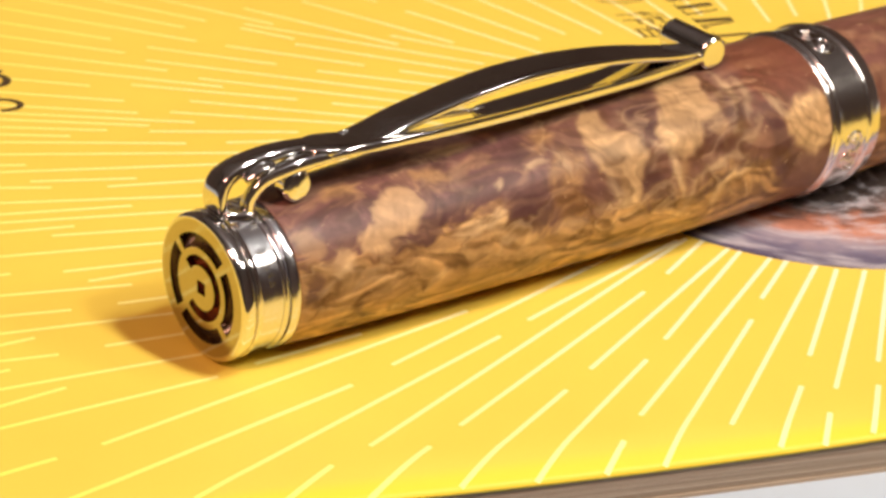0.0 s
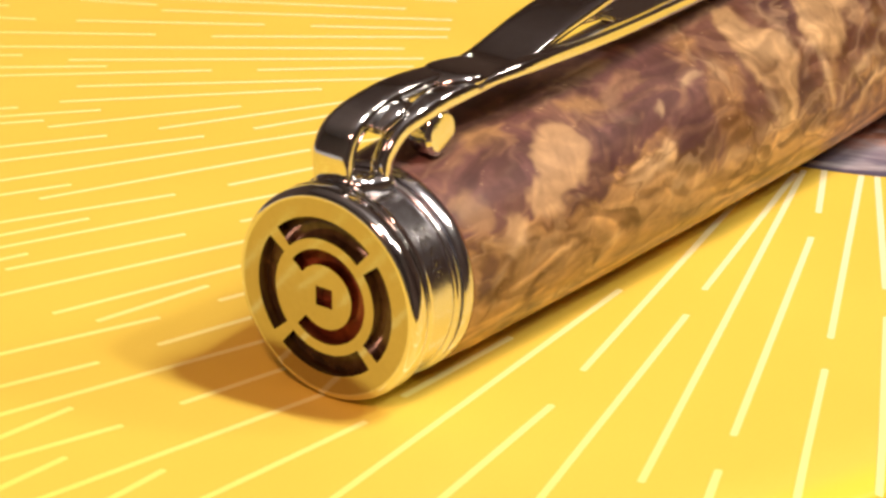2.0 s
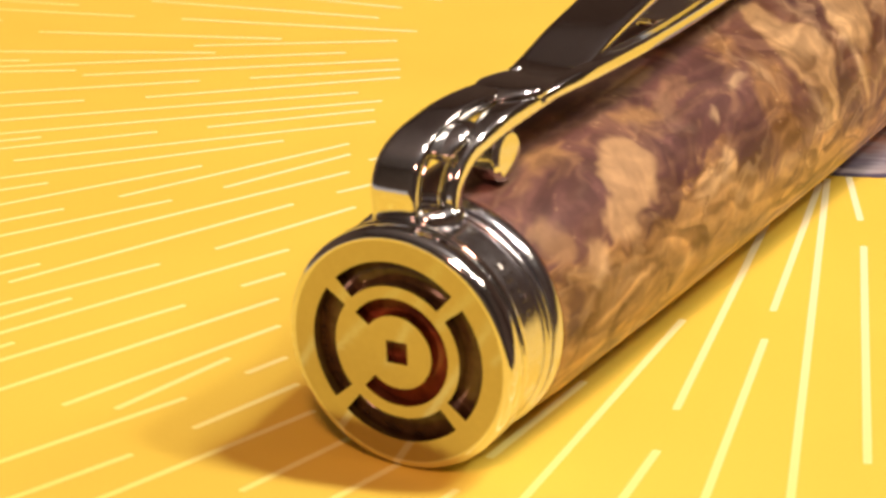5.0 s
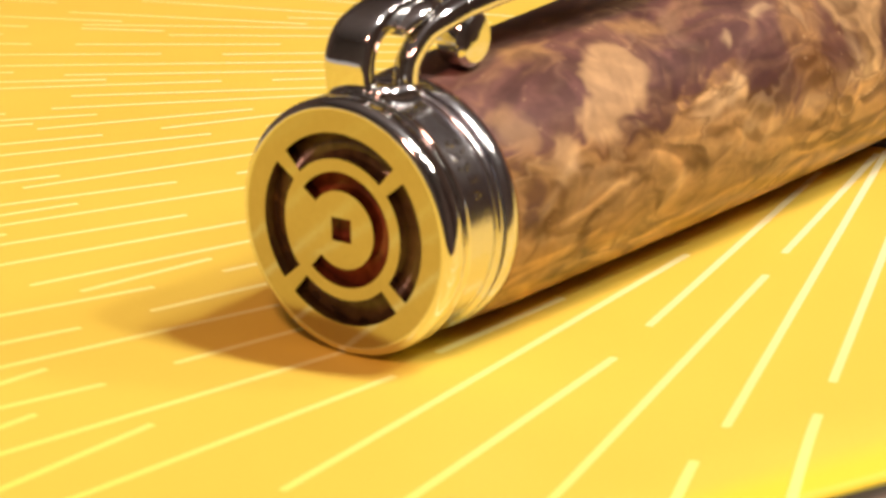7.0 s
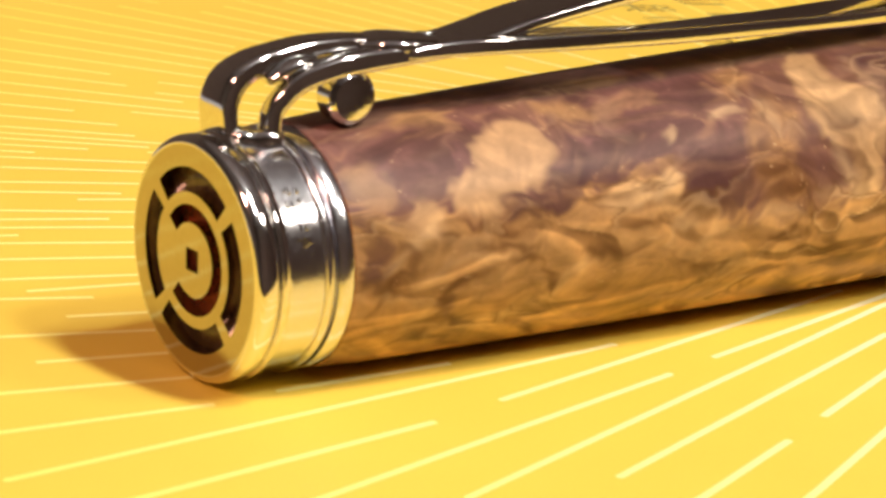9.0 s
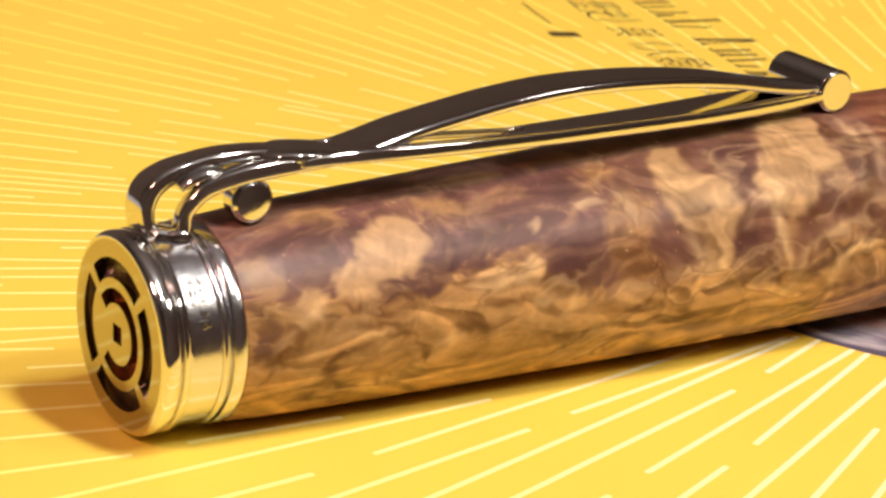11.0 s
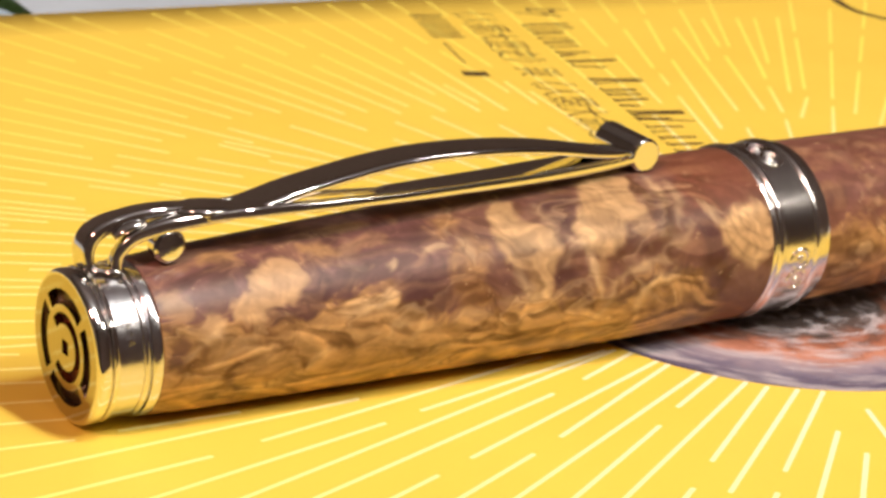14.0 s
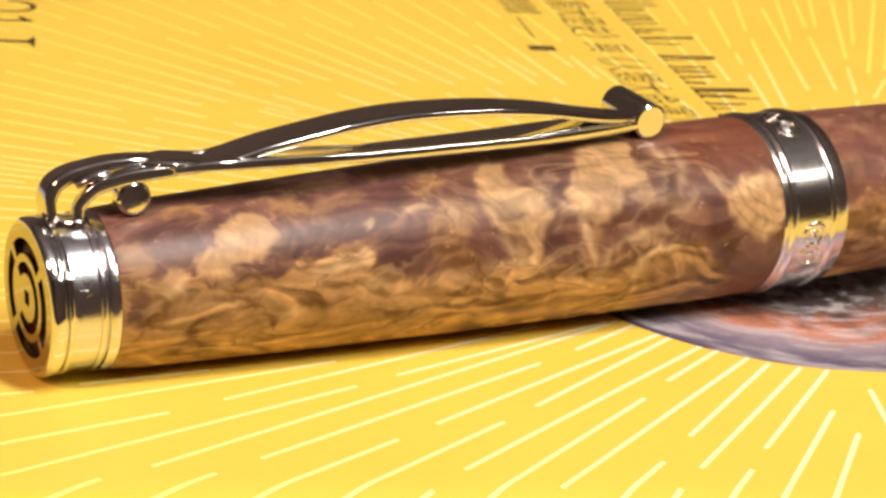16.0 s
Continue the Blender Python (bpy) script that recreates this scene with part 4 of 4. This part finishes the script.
part("spring_tongue", ribbon([(34.6, -1.3, 21.2), (35.4, -1.3, 21.2), (37.0, -1.2, 21.2), (42, -1.1, 21.35), (50, -1.1, 21.75), (58, -1.0, 22.3), (67.5, -0.9, 22.75)],
                             [1.6, 3.2, 4.2, 4.6, 4.6, 4.2, 3.2], 0.6, sides=32, power=6), CHROME, clip)
crisp(part("clip_end_roller", cross_bar(70.1, 22.7, -2.45, 5.1, 2.0, 0.28, tilt=2.2), CHROME, clip, "round chrome cross bar at the clip's end"), 18)
crisp(part("clip_pivot", cross_bar(9.8, 18.5, -2.85, -0.8, 1.78, 0.35, dome=0.08), CHROME, clip, "round chrome pin under the clip"), 18)


# ---- print on the cover ----
def printed_text(name, words, origin, baseline, cap, width, lift=0.02):
    """Words set flat on the cover: origin and baseline in the plan, cap the size, width the length that they fill."""
    cu = bpy.data.curves.new(name, "FONT")
    cu.body = words
    cu.size = 1.0
    cu.offset = -0.008
    tmp = new(name, cu)
    dg = bpy.context.evaluated_depsgraph_get()
    me = bpy.data.meshes.new_from_object(tmp.evaluated_get(dg))
    bpy.data.objects.remove(tmp)
    bpy.data.curves.remove(cu)
    xs = [v.co.x for v in me.vertices]
    b = Vector(baseline).normalized()
    up = Vector((-b.y, b.x))
    for v in me.vertices:
        p = Vector(origin) + b * ((v.co.x - min(xs)) / (max(xs) - min(xs)) * width) + up * (v.co.y / 0.72 * cap)
        v.co = Vector((p.x, p.y, lift)) * U
    me.materials.append(DARK_INK)
    ob = new(name, me)
    ob.parent = BOOK
    return ob


def ink_bar(origin, baseline, at, high, wide, slant=0.0, name="ink_bar", start=0.0):
    b = Vector(baseline).normalized()
    up = Vector((-b.y, b.x))
    bm = bmesh.new()
    vs = []
    for s, t in ((0, start), (wide, start), (wide + slant * (high - start), high), (slant * (high - start), high)):
        p = Vector(origin) + b * (at + s) + up * t
        vs.append(bm.verts.new(Vector((p.x, p.y, 0.02)) * U))
    bm.faces.new(vs)
    return part(name, bm, DARK_INK, BOOK, smooth=False)


# the title runs down the cover in thin serif letters: strokes in cap heights, x along the line, width
TITLE_DIR, CAP = (-0.303, -0.953), 18.3
LETTERS = {
    "2": [([(0.02, 0.76), (0.08, 0.93), (0.24, 1.0), (0.40, 0.93), (0.45, 0.77), (0.38, 0.55), (0.03, 0.04)], 0.055), ([(0.02, 0.03), (0.48, 0.03)], 0.075)],
    "1": [([(0.16, 0.98), (0.16, 0.0)], 0.062), ([(0.02, 0.87), (0.10, 0.915), (0.17, 0.985)], 0.05), ([(0.03, 0.015), (0.29, 0.015)], 0.03)],
    "L": [([(0.17, 1.0), (0.17, 0.0)], 0.085), ([(0.0, 0.988), (0.34, 0.988)], 0.03), ([(0.08, 0.965), (0.26, 0.965)], 0.035), ([(0.0, 0.015), (0.56, 0.015)], 0.04), ([(0.56, 0.0), (0.60, 0.22)], 0.05)],
}
LETTERS.update({
    "e": [([(0.03, 0.36), (0.39, 0.36), (0.385, 0.50), (0.33, 0.63), (0.20, 0.68), (0.08, 0.58), (0.02, 0.35), (0.07, 0.10), (0.20, 0.0), (0.38, 0.10)], 0.05)],
    "s": [([(0.25, 0.52), (0.23, 0.63), (0.14, 0.68), (0.05, 0.62), (0.03, 0.50), (0.12, 0.38), (0.23, 0.28), (0.26, 0.13), (0.16, 0.0), (0.04, 0.05), (0.0, 0.18)], 0.05)],
    "o": [([(0.24, 0.0), (0.07, 0.08), (0.02, 0.34), (0.07, 0.60), (0.24, 0.68), (0.41, 0.60), (0.46, 0.34), (0.41, 0.08), (0.24, 0.0)], 0.055)],
    "n": [([(0.08, 0.66), (0.08, 0.0)], 0.08), ([(0.0, 0.60), (0.09, 0.675)], 0.045), ([(0.09, 0.54), (0.19, 0.66), (0.30, 0.67), (0.38, 0.56), (0.38, 0.0)], 0.062),
          ([(0.0, 0.012), (0.18, 0.012)], 0.03), ([(0.28, 0.012), (0.48, 0.012)], 0.03)],
})


def title_letter(sign, along):
    """One letter of the title, its strokes laid flat on the cover."""
    b = Vector(TITLE_DIR).normalized()
    up = Vector((-b.y, b.x))
    bm = bmesh.new()
    for k, (points, width) in enumerate(LETTERS[sign]):
        pts = [b * (along + x * CAP) + up * (y * CAP - 16.4) for x, y in points]
        if len(pts) > 2:
            pts = [Vector((p.x, p.y)) for p in spline([(p.x, p.y, 0) for p in pts], 8)]
        rows = []
        for i, q in enumerate(pts):
            d = (pts[min(i + 1, len(pts) - 1)] - pts[max(i - 1, 0)]).normalized()
            side = Vector((-d.y, d.x)) * width * CAP / 2
            rows.append([bm.verts.new(Vector((p.x, p.y, 0.02 + 0.006 * k)) * U) for p in (q - side, q + side)])
        for r0, r1 in zip(rows, rows[1:]):
            bm.faces.new((r0[0], r1[0], r1[1], r0[1]))
    return part("title_letter", bm, DARK_INK, BOOK, "large thin dark letter printed on the cover", smooth=False)


for sign, along in (("2", -166.5), ("1", -154.8), ("L", -140.8), ("e", -125.7), ("s", -115.9), ("s", -108.4), ("o", -100.9), ("n", -90.3), ("s", -78.7)):
    title_letter(sign, along)
printed_text("printed_subtitle", "《人類大歷史》與《人類大命運》作者", (150.6, 156.0), (-0.322, -0.947), 6.6, 109.0)
printed_text("printed_word", "by", (167.5, 156.0), (-0.325, -0.946), 9.5, 7.0)
# names stand as rows of plain upright strokes
strokes = random.Random(3)
AUTHOR, LINE = (158.2, 143.4), (-0.325, -0.946)
for start, count, tall in ((0.0, 5, (0, 4)), (41.0, 4, (0, 3)), (64.0, 6, (0,))):
    for k in range(count):
        h = 10.0 if k in tall else 6.6
        ink_bar(AUTHOR, LINE, start + 7.0 * k + strokes.uniform(-0.6, 0.6), h, strokes.uniform(0.8, 1.5), strokes.uniform(-0.3, -0.05))
        ink_bar(AUTHOR, LINE, start + 7.0 * k + 3.4 + strokes.uniform(-0.8, 0.8), h if k == 0 else strokes.choice((3.4, 6.4, 6.4)), strokes.uniform(0.6, 1.2), strokes.uniform(-0.3, 0.1))
    # feet of the strokes
    for k in range(count):
        ink_bar(AUTHOR, LINE, start + 7.0 * k - 0.7, 0.4, 2.3)
        ink_bar(AUTHOR, LINE, start + 7.0 * k + 2.6, 0.4, 2.2)
for k in range(3):
    ink_bar((140.6, 156.4), LINE, 6.9 * k, 6.4, 0.9)
    ink_bar((140.6, 156.4), LINE, 6.9 * k + 2.1, 6.0, 0.8)
    ink_bar((140.6, 156.4), LINE, 6.9 * k + 4.2, 6.4, 0.9)
ink_bar((134.1, 134.5), LINE, 0.0, 0.35, 15.5)
ink_bar((125.0, 115.0), LINE, 0.0, 4.6, 3.2)


def ink_arc(points, width):
    bm = bmesh.new()
    pts = spline([(x, y, 0) for x, y in points], 8)
    rows = []
    for i, q in enumerate(pts):
        d = (pts[min(i + 1, len(pts) - 1)] - pts[max(i - 1, 0)]).normalized()
        n = Vector((-d.y, d.x, 0)) * width / 2
        rows.append([bm.verts.new((p + Vector((0, 0, 0.02))) * U) for p in (q - n, q + n)])
    for a, b in zip(rows, rows[1:]):
        bm.faces.new((a[0], b[0], b[1], a[1]))
    return bm


part("printed_arc", ink_arc([(252, 158), (245, 149), (241.5, 141), (241, 134), (243, 127)], 2.0), DARK_INK, BOOK, "dark curved printed stroke")


# ---- plant beyond the book ----
def leaf_bm(base, tip, width, droop):
    bm = bmesh.new()
    base, tip = Vector(base), Vector(tip)
    d = tip - base
    side = d.cross(Vector((0, 0, 1))).normalized()
    rows = []
    for i in range(13):
        t = i / 12
        c = base + d * t + Vector((0, 0, droop * math.sin(math.pi * t)))
        w = width * math.sin(math.pi * min(1.0, 0.06 + 0.94 * t)) ** 0.7 / 2
        rows.append([bm.verts.new((c + side * w * k + Vector((0, 0, -abs(k) * 0.18 * w))) * U) for k in (-1, -0.5, 0, 0.5, 1)])
    for a, b in zip(rows, rows[1:]):
        for k in range(4):
            bm.faces.new((a[k], a[k + 1], b[k + 1], b[k]))
    bmesh.ops.solidify(bm, geom=list(bm.faces), thickness=0.5 * U)
    return bm


plant = empty("plant", "dark green broad leaves lying on the table behind the book", "plant")
for base, tip, w, droop in [((20, 214, -5.0), (77, 181, -4.6), 24, 13), ((10, 206, -5.0), (66, 178, -4.6), 20, 16), ((-10, 214, -5.0), (46, 182, -4.6), 24, 18), ((-30, 206, -5.0), (24, 184, -4.6), 22, 15), ((5, 224, -5.0), (60, 205, -4.0), 26, 22)]:
    part("leaf", leaf_bm(base, tip, w, droop), LEAF, plant)
